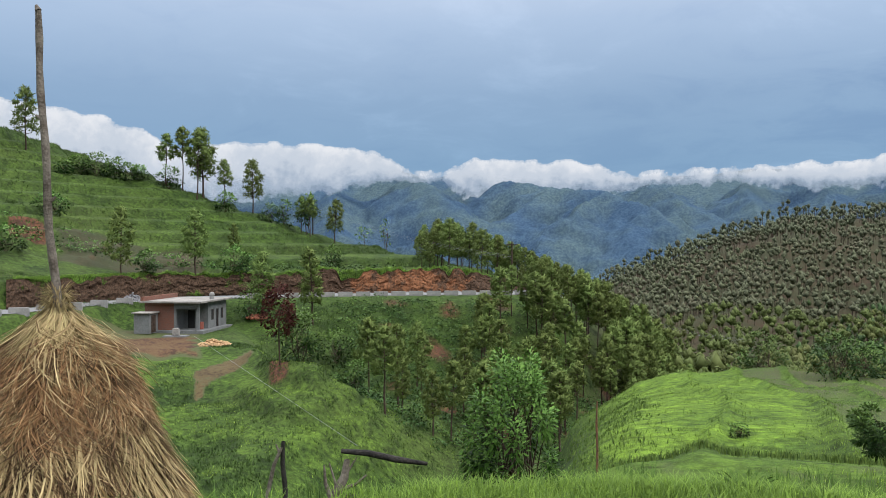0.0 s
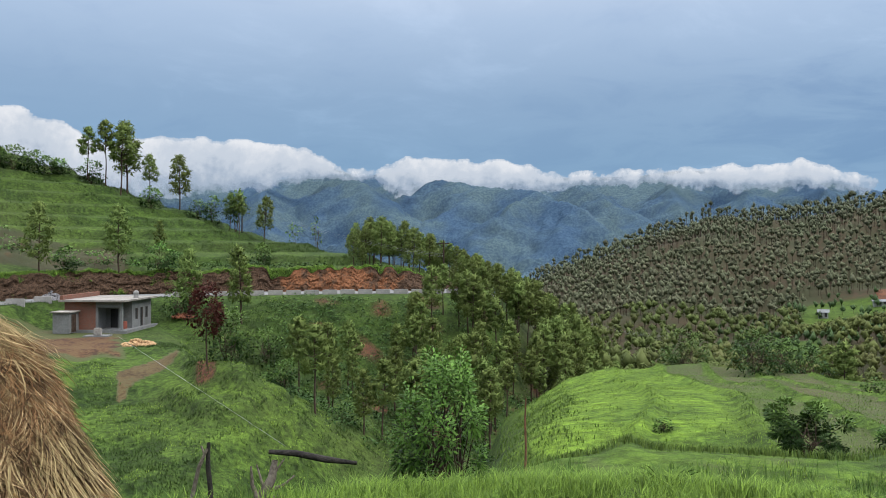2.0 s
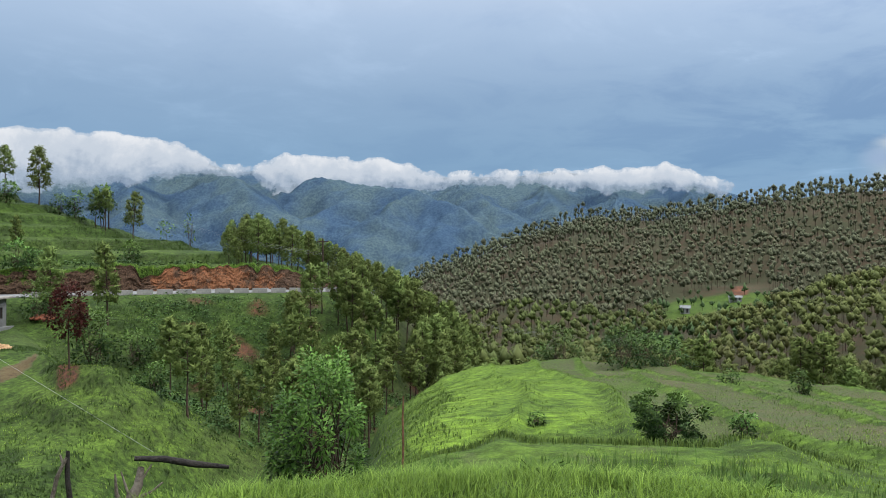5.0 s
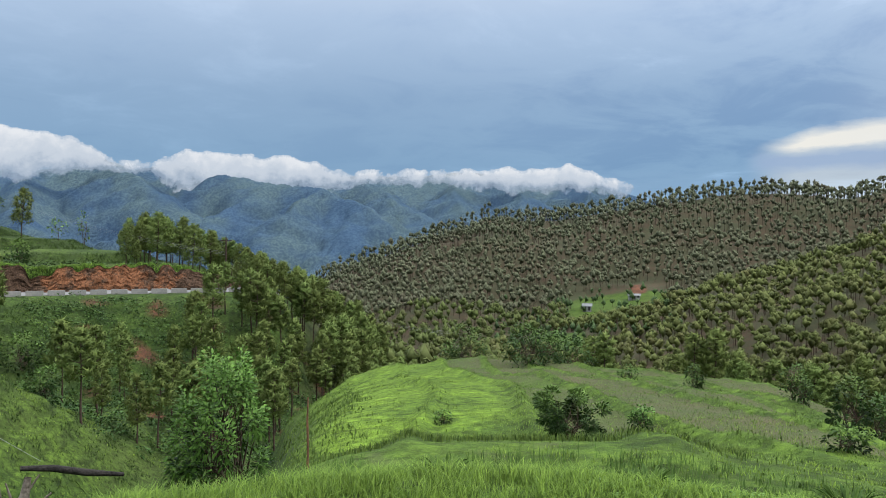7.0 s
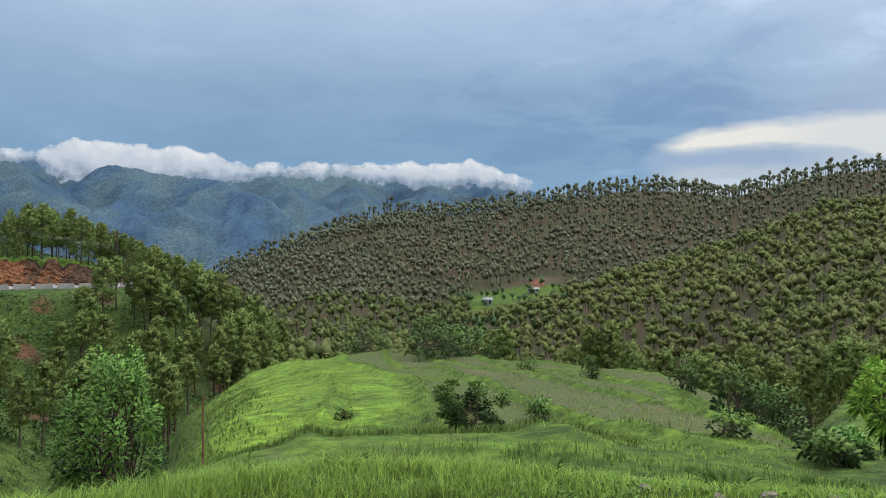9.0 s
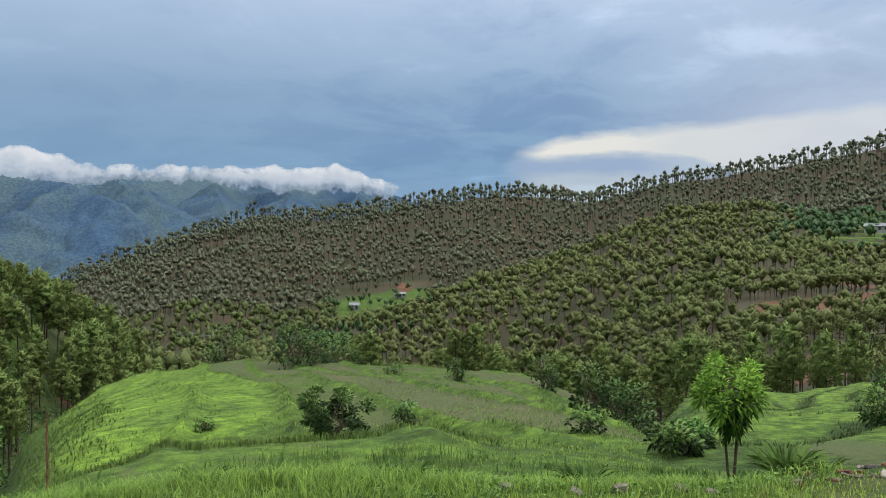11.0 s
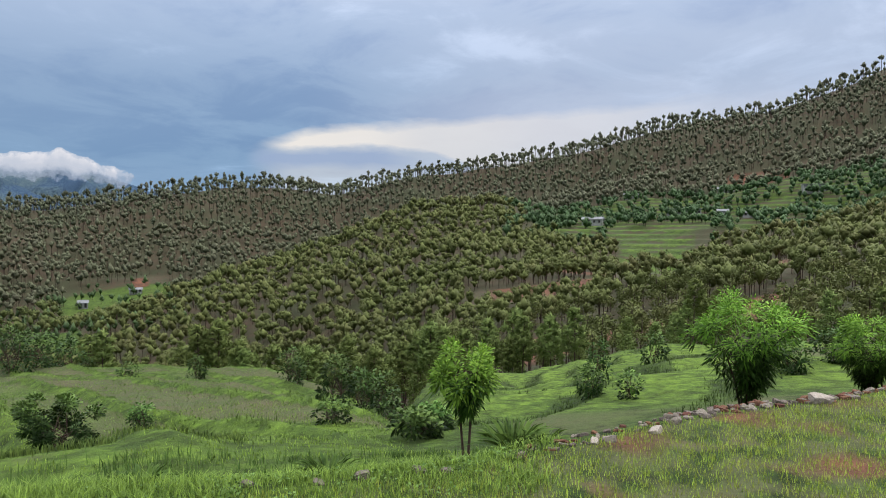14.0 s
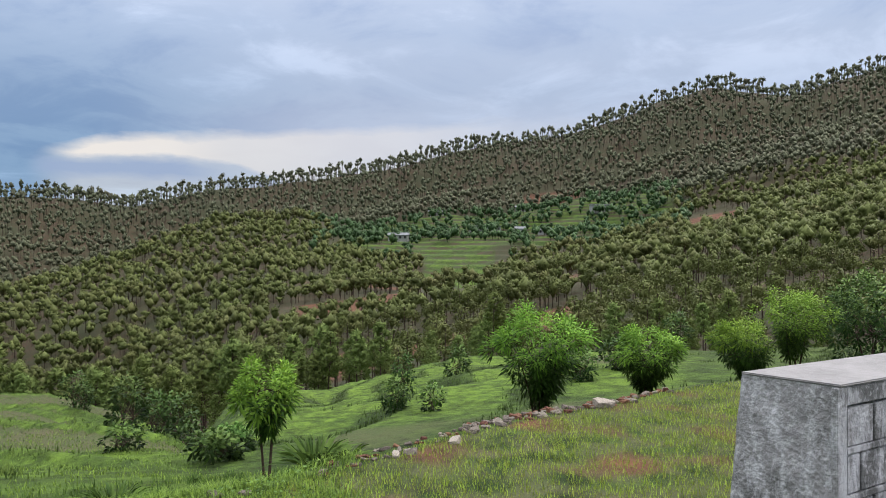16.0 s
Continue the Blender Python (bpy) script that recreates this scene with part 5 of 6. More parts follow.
undergrowth("undergrowth", polar(g, 420, -8, 16, 60, 106), 32, M_LEAF_DARK, 0.28, 0.9, 1.0, 30, "dark scrub on the ravine slope below the road")
M_VILLAGE = leaf_material("village_leaves", (0.075, 0.135, 0.05), (0.045, 0.085, 0.032), 0.0, 0.5, 0.12, (0.04, 0.075, 0.04))
x, y = polar(g, 1350, 58.5, 85, 345, 505)
spots = list(zip(np.degrees(np.arctan2(x, y)), np.hypot(x, y), wave(x, y, 45, 66)))
build_forest("village_trees", [(a, r) for a, r, w in spots if w > -0.4 and not (65.5 < a < 72.6 and r < 392)], M_VILLAGE, 33, "dark broad-leaved trees among the village terraces", lambda az, r: False, 36, 5.2, 1.0, 0.02, 0.3)
x, y = polar(g, 240, 23.5, 37, 290, 470)
build_forest("village_trees", list(zip(np.degrees(np.arctan2(x, y)), np.hypot(x, y))), M_VILLAGE, 34, "dark broad-leaved trees round the valley houses", lambda az, r: False, 36, 5.0, 1.0, 0.04, 0.28)

undergrowth("undergrowth", polar(g, 150, -30, 8, 117, 121), 35, M_LEAF_DARK, 0.35, 0.8, 1.0, 20, "dark scrub hanging over the road cut")
az = np.radians(g.uniform(-28, 8, 2600))
r = cut_brow(np.degrees(az)) + g.uniform(-0.1, 0.8, 2600)
x, y = np.repeat(r * np.sin(az), 5) + g.normal(size=13000) * 0.15, np.repeat(r * np.cos(az), 5) + g.normal(size=13000) * 0.15
blades("hill_grass", x, y, 0.42, 0.11, M_GRASS, "grass fringe on the brow of the road cut", "grass", 14, 0.9, ground_z(x, y) + 0.05, plain=True)
undergrowth("undergrowth", polar(g, 90, -30, -12, 117, 126), 36, M_LEAF, 0.35, 0.6, 1.0, 20, "green scrub on the slide above the road")

# ---- named shrubs and trees ----
BUSHES = (  # bearing, distance, height, width, leaf, leaves, seed
    (-24.2, 154, 3.4, 4.2, 0.5, 500), (-23.3, 155, 4.0, 5.0, 0.5, 600), (-22.2, 155, 3.6, 4.6, 0.5, 600), (-21.3, 156, 3.0, 4.0, 0.5, 500), (-20.6, 157, 2.6, 3.2, 0.5, 400), (-25.2, 150, 2.4, 3.2, 0.5, 400),
    (-15.1, 150, 3.6, 4.0, 0.5, 500), (-18.8, 157, 4.2, 4.4, 0.5, 500), (-14.5, 113.5, 4.0, 4.2, 0.4, 700), (-20.3, 113, 3.2, 3.0, 0.4, 500), (-12.1, 152, 3.6, 3.4, 0.45, 400), (-11.2, 151, 4.6, 3.6, 0.45, 450),
    (-7.9, 123, 3.4, 3.0, 0.4, 500), (-10.1, 66.5, 4.6, 3.6, 0.3, 1500), (-6.3, 63.4, 2.5, 2.2, 0.25, 700), (-13.4, 99, 4.2, 3.4, 0.35, 700), (-7.6, 88, 3.6, 3.6, 0.35, 700), (-28.5, 112, 3.2, 4.5, 0.4, 700), (-26.0, 130, 3.5, 4.5, 0.45, 600),
)
for i, (az, r, tall, wide, leaf, count) in enumerate(BUSHES):
    leafy_plant("bush", at(az, r), tall, wide, "rounded dark green bush on the grassy slope", "bush", 200 + i, count, leaf, 0.5, 4, 0.05, 0.3, group="hillside bushes", young=0.3)
leafy_plant("tree", at(-9.6, 150), 7.6, 4.0, "wind-blown tree with a ragged one-sided crown", "tree", 230, 420, 0.6, 0.4, 2, 0.35, 0.3, young=0.2)
leafy_plant("red_leaved_tree", at(-11.6, 64), 6.2, 2.4, "small tree with dark red leaves and a thin trunk", "tree", 231, 1900, 0.26, 0.5, 1, 0.5, 0.3, (M_RED_LEAF, M_RED_LEAF))
leafy_plant("snag_tree", at(-4.1, 144.5), 5.6, 2.2, "nearly bare tree with a few leaves on top", "tree", 232, 90, 0.5, 0.4, 2, 0.3, 0.2, tips=16)
leafy_plant("snag_tree", at(-5.6, 143.5), 3.6, 2.6, "leaning half-bare small tree on the terrace", "tree", 233, 90, 0.5, 0.4, 1, 0.3, 0.2, tips=14)
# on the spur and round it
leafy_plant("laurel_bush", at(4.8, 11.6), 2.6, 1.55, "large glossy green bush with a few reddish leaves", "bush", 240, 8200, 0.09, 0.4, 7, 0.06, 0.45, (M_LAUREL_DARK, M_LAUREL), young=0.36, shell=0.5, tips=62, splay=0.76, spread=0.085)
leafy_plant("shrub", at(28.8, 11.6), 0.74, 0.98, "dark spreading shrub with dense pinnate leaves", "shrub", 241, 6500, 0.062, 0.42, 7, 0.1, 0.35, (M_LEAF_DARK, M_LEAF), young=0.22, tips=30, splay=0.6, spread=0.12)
SHRUBS = ((19.9, 18.9, 0.32, 0.45, 0.06, 400), (33.9, 17.9, 0.5, 0.6, 0.08, 500), (37.3, 39.5, 1.1, 0.9, 0.14, 500), (26.0, 50, 2.6, 2.9, 0.2, 1100), (27.4, 52, 2.2, 3.2, 0.2, 1100), (29.2, 54, 2.3, 2.6, 0.2, 900), (21.6, 56, 3.2, 2.8, 0.22, 1000),
          (20.4, 58, 3.0, 2.6, 0.24, 700), (32.9, 38, 0.7, 1.1, 0.12, 300), (46.8, 22.5, 1.5, 1.0, 0.14, 800), (46.5, 15.6, 0.45, 0.7, 0.1, 400), (48.7, 27, 1.5, 1.6, 0.16, 800), (50.8, 24, 1.1, 1.1, 0.14, 700), (49.8, 30, 1.6, 1.6, 0.16, 700), (44, 34, 1.1, 0.7, 0.14, 300),
          (64.7, 18.5, 0.72, 0.62, 0.1, 700), (65.3, 23.5, 1.3, 0.8, 0.13, 500), (67.4, 17.8, 0.6, 0.5, 0.1, 300), (69.0, 30, 1.1, 0.9, 0.15, 400), (52.6, 14, 0.5, 0.8, 0.12, 700), (53.6, 15, 0.45, 0.8, 0.12, 700), (77.8, 19, 0.7, 0.8, 0.12, 600), (80.2, 21, 0.8, 0.9, 0.12, 700), (43.5, 36, 1.6, 1.1, 0.14, 500), (84, 40, 2.2, 1.6, 0.2, 700), (36.2, 60, 3, 2.2, 0.24, 700))
for i, (az, r, tall, wide, leaf, count) in enumerate(SHRUBS):
    leafy_plant("shrub", at(az, r), tall, wide, "small leafy green shrub at the edge of the fields", "shrub", 260 + i, count, leaf, 0.45, 4, 0.06, 0.35, (M_LEAF_DARK, M_SCRUB) if r > 20 else None, group="field shrubs", young=0.35)
# peach trees below the stone row
PEACH = "young peach tree with long drooping bright green leaves"
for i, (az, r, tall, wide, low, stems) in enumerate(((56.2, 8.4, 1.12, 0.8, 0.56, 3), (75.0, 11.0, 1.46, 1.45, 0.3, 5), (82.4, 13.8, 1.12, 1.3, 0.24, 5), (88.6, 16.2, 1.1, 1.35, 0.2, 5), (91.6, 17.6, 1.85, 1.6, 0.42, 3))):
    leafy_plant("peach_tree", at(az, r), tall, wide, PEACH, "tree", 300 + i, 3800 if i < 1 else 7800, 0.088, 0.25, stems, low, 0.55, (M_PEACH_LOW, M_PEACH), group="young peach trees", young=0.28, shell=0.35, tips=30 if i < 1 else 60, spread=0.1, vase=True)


leafy_plant("tree", at(96.0, 20), 2.3, 1.9, "dark green leafy tree at the edge of the sown field", "tree", 307, 4200, 0.11, 0.4, 4, 0.2, 0.4, (M_LEAF_DARK, M_LEAF), young=0.2, tips=50, spread=0.1)


# grass clump with broad blades
def grass_clump(az, r, tall, count, seed, label):
    rng = np.random.RandomState(seed)
    a = rng.uniform(0, 6.283, count)
    up = rng.uniform(0.5, 1.5, count)
    p = np.stack([np.cos(a) * 0.05, np.sin(a) * 0.05, 0 * a], 1)
    v, f = leaf_arrays(rng, p, np.stack([np.cos(a), np.sin(a), up * 1.6], 1), tall * rng.uniform(0.7, 1.15, count), 0.025, 0.45)
    ob = thing("grass_clump", at(az, r), label, "grass clump")
    mesh_part("foliage", mesh_from("foliage", v, f, M_GRASS_DARK, normals=v * (1, 1, 0.3) + (0, 0, 0.3)), ob)


grass_clump(59.6, 6.7, 0.52, 220, 1, "dark clump of long arching grass blades")
grass_clump(61.6, 6.9, 0.34, 70, 2, "smaller clump of arching grass beside stones")
grass_clump(46.5, 6.3, 0.36, 150, 3, "tall tussock of fine green grass")
grass_clump(34.0, 6.4, 0.36, 130, 4, "tall tussock of fine green grass")
grass_clump(20.0, 6.3, 0.33, 120, 5, "tall tussock of fine green grass")

# ---- haystack ----
M_STRAW = leaf_material("straw", (0.56, 0.44, 0.235), (0.17, 0.112, 0.055), 0.0, 0.8, 0.12)
M_STRAW_DARK = leaf_material("dark_straw", (0.17, 0.105, 0.055), (0.035, 0.021, 0.013), 0.0, 0.85, 0.05)
M_STRAW_RED = leaf_material("old_straw", (0.34, 0.21, 0.095), (0.14, 0.082, 0.04), 0.0, 0.85, 0.1)


def build_haystack():
    rng = np.random.RandomState(9)
    base = at(-25.55, 8.0, 0)
    top_z, foot_z = EYE - 0.53 - base.z, 0.0
    levels = np.array([0, 0.1, 0.16, 0.28, 0.48, 0.79, 1.09, 1.39, 1.71, 2.25]) * top_z / 2.25
    radii = np.array([0.07, 0.16, 0.23, 0.33, 0.50, 0.66, 0.77, 0.88, 1.07, 1.26])
    ob = thing("haystack", base, "tall haystack of dry tan straw built round a wooden pole", "haystack")
    bm = bmesh.new()
    rings = []
    for d, q in zip(levels, radii):
        rings.append([bm.verts.new(((q * 0.93) * math.cos(a) * (1 + 0.04 * math.sin(3 * a + d * 4)), (q * 0.93) * math.sin(a), top_z - d)) for a in np.linspace(0, 6.283, 40, endpoint=False)])
    for a, b in zip(rings, rings[1:]):
        for i in range(40):
            bm.faces.new((a[i], a[(i + 1) % 40], b[(i + 1) % 40], b[i]))
    # the core's dark brown carries the shade between the straws
    part("core", bm, material("shaded_straw_core", (0.07, 0.042, 0.024), 0.95, (0.03, 0.019, 0.012), 9.0, bump=0.8, bump_scale=60), ob, "packed inner straw, darkened for the shade between straws")

    def strands(name, n, d0, d1, length, width, mat, lift, label, seed, wild=0.12):
        rng = np.random.RandomState(seed)
        # straws lie in locks that share a place, a length and a way
        locks = max(8, n // 11)
        mine = rng.randint(locks, size=n)
        a = (rng.uniform(0, 6.283, locks))[mine] + rng.normal(size=n) * 0.06
        lock = (rng.uniform(-0.07, 0.07, locks))[mine] + np.sin(a * 23 + 3 * np.sin(a * 7)) * 0.025 + np.sin(a * 5 + 2) * 0.025
        d = d0 + (d1 - d0) * np.clip((rng.uniform(0, 1, locks) ** 0.8)[mine] + rng.normal(size=n) * 0.035, 0, 1)
        L = length * rng.uniform(0.5, 1.2, n)
        cols = []
        swirl = (rng.normal(size=locks) * wild)[mine] + rng.normal(size=n) * (0.06 + wild * 0.35)
        out = lift * rng.uniform(0.0, 1.0, n)
        for k in range(4):
            u = k / 3
            dd = np.minimum(d + L * u, levels[-1] * 1.01)
            q = np.interp(dd, levels, radii) * (0.96 + lock) + out * (0.3 + u) + 0.015
            aa = a + swirl * (0.3 * u + 0.9 * u * u) * L / np.maximum(q, 0.3)
            cols.append(np.stack([q * np.cos(aa), q * np.sin(aa), top_z - dd + out * 0.3], 1))
        side = np.stack([-np.sin(a), np.cos(a), rng.normal(size=n) * 0.3], 1) * (width * rng.uniform(0.5, 1.2, n) / 2)[:, None]
        v = np.stack([cols[0] + side, cols[0] - side, cols[1] + side, cols[1] - side, cols[2] + side, cols[2] - side, cols[3]], 1).reshape(-1, 3)
        t = np.array([[0, 1, 3], [0, 3, 2], [2, 3, 5], [2, 5, 4], [4, 5, 6]])
        f = (np.arange(n)[:, None, None] * 7 + t).reshape(-1, 3)
        nn = np.repeat(np.stack([np.cos(a), np.sin(a), 0.5 + 0 * a], 1) + rng.normal(size=(n, 3)) * 0.3, 7, 0)
        mesh_part(name, mesh_from(name, v, f, mat, normals=nn), ob, label)

    k = top_z / 2.25
    strands("straw", 5600, 0.0, 1.9 * k, 0.24, 0.0095, M_STRAW, 0.05, "long hanging tan straw", 1, 0.65)
    strands("straw", 9500, 0.18 * k, 1.6 * k, 0.24, 0.0095, M_STRAW_DARK, 0.09, "dark brown straw", 7, 0.9)
    strands("straw", 7000, 0.2 * k, 1.0 * k, 0.24, 0.0085, M_STRAW_RED, 0.11, "tangled reddish straw", 2, 1.1)
    strands("straw", 2600, 0.0, 0.22 * k, 0.26, 0.01, M_STRAW, 0.06, "pale straw round the top", 6, 0.35)
    strands("straw", 3600, 0.3 * k, 1.1 * k, 0.3, 0.0085, M_STRAW, 0.09, "tangled pale straw", 8, 0.7)
    strands("straw", 3600, 0.95 * k, 1.9 * k, 0.48, 0.013, M_STRAW, 0.1, "pale straw skirt", 3, 0.16)
    strands("straw", 2200, 1.45 * k, 2.1 * k, 0.4, 0.013, M_STRAW_RED, 0.12, "reddish straw at the foot", 4, 0.6)
    strands("straw", 900, 0.06 * k, 0.5 * k, 0.26, 0.009, M_STRAW, 0.2, "loose ends at the shoulder", 5, 1.8)
    # collar tied round the pole
    n = 420
    a, u = rng.uniform(0, 6.283, n), rng.uniform(0, 1, n)
    p = np.stack([0.06 * np.cos(a), 0.06 * np.sin(a), top_z + 0.22 * u - 0.05], 1)
    v, f = leaf_arrays(rng, p, np.stack([np.cos(a) * 0.5, np.sin(a) * 0.5, rng.uniform(-1.2, 0.9, n)], 1), 0.14, 0.01, 0.2)
    mesh_part("collar", mesh_from("collar", v, f, M_STRAW, normals=v * (1, 1, 0) + (0, 0, 0.02)), ob, "tuft of straw tied round the pole")
    pts, rad = [], []
    for h in np.linspace(0, 1, 13):
        pts.append((-0.19 * h + 0.015 * math.sin(h * 14), 0.02 * math.sin(h * 9), top_z - 0.3 + h * 2.97))
        rad.append(0.04 - 0.011 * h + 0.006 * math.sin(h * 37))
    mesh_part("pole", tubes("pole", [(pts, rad), ([pts[-1], (pts[-1][0] - 0.02, 0.01, pts[-1][2] + 0.05)], [0.03, 0.012]), ([pts[5], (pts[5][0] + 0.07, 0, pts[5][2] + 0.06)], [0.022, 0.012]),
                                      ([pts[8], (pts[8][0] - 0.06, -0.02, pts[8][2] + 0.05)], [0.02, 0.01])], M_WOOD, 9), ob, "knotty grey weathered wooden pole")


build_haystack()

# ---- fence remains at the field edge ----
p = at(-11.3, 6.0, -4)
ob = thing("fence_post", p, "crooked dark post with a pale stick leaning on it", "fence post")
mesh_part("post", tubes("post", [([(0, 0, -0.2), (0.012, 0, 0.12), (-0.01, 0.01, 0.3), (-0.004, 0, 0.47)], [0.021, 0.019, 0.017, 0.013])], M_BURNT, 8), ob, "dark weathered upright stick")
mesh_part("prop", tubes("prop", [([(-0.16, 0.02, -0.15), (-0.12, 0.0, 0.08), (-0.07, 0.0, 0.3), (-0.01, -0.02, 0.43)], [0.017, 0.015, 0.014, 0.01]), ([(-0.03, 0, 0.38), (-0.055, 0, 0.45)], [0.01, 0.006])], M_WOOD, 8), ob, "pale grey leaning stick")
p = at(-7.4, 6.2, -6)
ob = thing("dead_stump", p, "gnarled grey dead stump with broken twigs", "stump")
mesh_part("stump", tubes("stump", [([(-0.05, 0, -0.1), (-0.03, 0, 0.08), (0.03, 0.0, 0.2), (0.05, 0, 0.33)], [0.062, 0.045, 0.032, 0.022]), ([(-0.06, -0.02, 0.02), (-0.11, -0.04, 0.16), (-0.12, -0.04, 0.3)], [0.03, 0.014, 0.006]),
                                   ([(0, 0, 0.1), (0.12, -0.03, 0.15), (0.2, -0.03, 0.22)], [0.018, 0.012, 0.006]), ([(0.02, 0, 0.05), (0.13, 0, 0.06)], [0.014, 0.008]), ([(-0.03, 0, 0.12), (-0.09, 0.02, 0.3)], [0.012, 0.005]), ([(0.03, 0, 0.2), (0.12, 0.02, 0.34)], [0.01, 0.005])], M_WOOD, 8), ob)
ob = thing("charred_log", p, "charred black log lying across the stump and grass", "log")
mesh_part("log", tubes("log", [([(0.0, 0.02, 0.39), (0.2, 0.04, 0.37), (0.42, 0.06, 0.315), (0.66, 0.1, 0.27)], [0.017, 0.025, 0.026, 0.014])], M_BURNT, 9), ob)
ob = thing("stake", at(10.3, 9.3), "thin rusty brown wooden stake standing in grass", "stake")
mesh_part("stick", tubes("stick", [([(0, 0, -0.1), (0.006, 0, 0.3), (-0.004, 0, 0.6), (0.004, 0, 0.86)], [0.014, 0.013, 0.012, 0.007])], material("rusty_wood", (0.2, 0.10, 0.055), 0.9, (0.06, 0.035, 0.025), 12.0), 6), ob)

# ---- wires and their poles ----
M_WIRE = material("wire", (0.30, 0.32, 0.33), 0.6, (0.2, 0.21, 0.22), 2.0)


def wire(name, a, b, sag, radius, label):
    a, b = Vector(a), Vector(b)
    pts = [(a.lerp(b, u) - Vector((0, 0, sag * 4 * u * (1 - u)))) for u in np.linspace(0, 1, 25)]
    return tagged(new(name, tubes(name, [(pts, [radius if radius > 0.015 else 0.0014 + radius * u for u in np.linspace(0, 1, 25)])], M_WIRE, 4)), label, "wire")


def spot(az, r, el):
    """A point in the air at that bearing, distance and angle of sight."""
    return Vector((r * math.sin(radians(az)), r * math.cos(radians(az)), EYE + r * math.tan(radians(el))))


wire("stay_wire", spot(-6.75, 6.3, -13.6), spot(-17.2, 87, -5.9), 0.0, 0.012, "pale wire stretched from the stump to the house")
for d in (0.0, 0.35, 0.7):
    wire("power_line", spot(-9.2, 150, 3.1 - d * 0.3), spot(4.85, 112, -0.5 - d * 0.3), 1.2, 0.009, "thin power line crossing the valley slope")
    wire("power_line", spot(4.85, 112, -0.5 - d * 0.3), spot(20.5, 170, -6.0 - d * 0.25), 2.5, 0.01, "thin power line crossing the valley slope")
for az, r, tall in ((4.85, 112, 7.2), (-9.2, 150, 6.5)):
    ob = thing("utility_pole", at(az, r), "thin dark utility pole with a crossarm", "utility pole", "power line poles")
    mesh_part("pole", tubes("pole", [([(0, 0, -0.3), (0, 0, tall)], [0.12, 0.09])], M_BARK, 8), ob)
    part("crossarm", boxed(-0.8, 0.8, -0.05, 0.05, tall - 0.5, tall - 0.38, bevel=0.01), M_BARK, ob)

# ---- road, its parapet and the gravel ----
def build_road():
    az = np.arange(-36, 8.6, 0.25)
    lo, hi = np.interp(az, LINES[8][0], LINES[8][1]) + 0.5, np.interp(az, LINES[9][0], LINES[9][1]) - 0.2
    v, k = [], 7
    for a, p, q in zip(az, lo, hi):
        for u in np.linspace(0, 1, k):
            r = p + (q - p) * u
            x, y = r * math.sin(radians(a)), r * math.cos(radians(a))
            v.append((x, y, float(ground_z(x, y)) + 0.06 + 0.05 * math.sin(math.pi * u)))
    i, j = np.meshgrid(np.arange(len(az) - 1), np.arange(k - 1), indexing="ij")
    f = np.stack([i * k + j, (i + 1) * k + j, (i + 1) * k + j + 1, i * k + j + 1], -1).reshape(-1, 4)
    tagged(new("road", mesh_from("road", v, f, M_ASPHALT)), "grey narrow mountain road cut into the slope", "road", kind="structure")


build_road()
block = None
for az in list(np.arange(-34, -20.6, 1.55)) + list(np.arange(-13.2, 6.5, 1.25)):
    r = float(np.interp(az, LINES[8][0], LINES[8][1])) + 0.55
    m = Matrix.Translation(at(az, r)) @ pose(0, 0, 0, 0, 0, -az - (18 if az < -20 else 3) + 2 * math.sin(az * 9))
    if block is None:
        block = thing("parapet_block", (0, 0, 0), "grey concrete parapet block along the road edge", "parapet", "road parapet blocks")
        part("block", boxed(-0.95, 0.95, -0.18, 0.18, -0.3, 0.62, bevel=0.03), M_CONCRETE, block)
        block.matrix_basis = m
    else:
        copy_thing(block, m)


def heap(name, az, r, wide, tall, pieces, size, mat, label, seed):
    """A heap of separate lumps over a low core."""
    rng = np.random.RandomState(seed)
    ob = thing(name, at(az, r), label, "heap")
    bm = bmesh.new()
    for _ in range(pieces):
        a, u = rng.uniform(0, 6.283), rng.uniform(0, 1) ** 0.5
        q = u * wide / 2
        made = bmesh.ops.create_icosphere(bm, subdivisions=1, radius=1, matrix=Matrix.LocRotScale((q * math.cos(a), q * math.sin(a), tall * (1 - u) * rng.uniform(0.3, 1)), Euler(rng.uniform(0, 6, 3)), Vector(rng.uniform(0.5, 1.3, 3) * size)))
    part("lumps", bm, mat, ob)


M_GRAVEL = material("gravel", (0.2, 0.2, 0.21), 0.95, (0.11, 0.11, 0.12), 5.0)
M_RUBBLE = material("yellow_rubble", (0.48, 0.33, 0.18), 0.95, (0.28, 0.17, 0.09), 2.5)
heap("gravel_heap", -21.1, 106, 3.0, 1.1, 420, 0.15, M_GRAVEL, "grey heap of gravel beside the road", 1)
heap("rubble_heap", -15.9, 82.5, 3.2, 0.6, 120, 0.2, M_RUBBLE, "loose heap of yellow broken stone below the house", 2)
heap("brick_heap", -13.0, 99, 2.8, 0.6, 90, 0.2, material("brick_rubble", (0.25, 0.09, 0.05), 0.95, (0.12, 0.05, 0.035), 2.0), "stack of dark red bricks beside the house", 3)

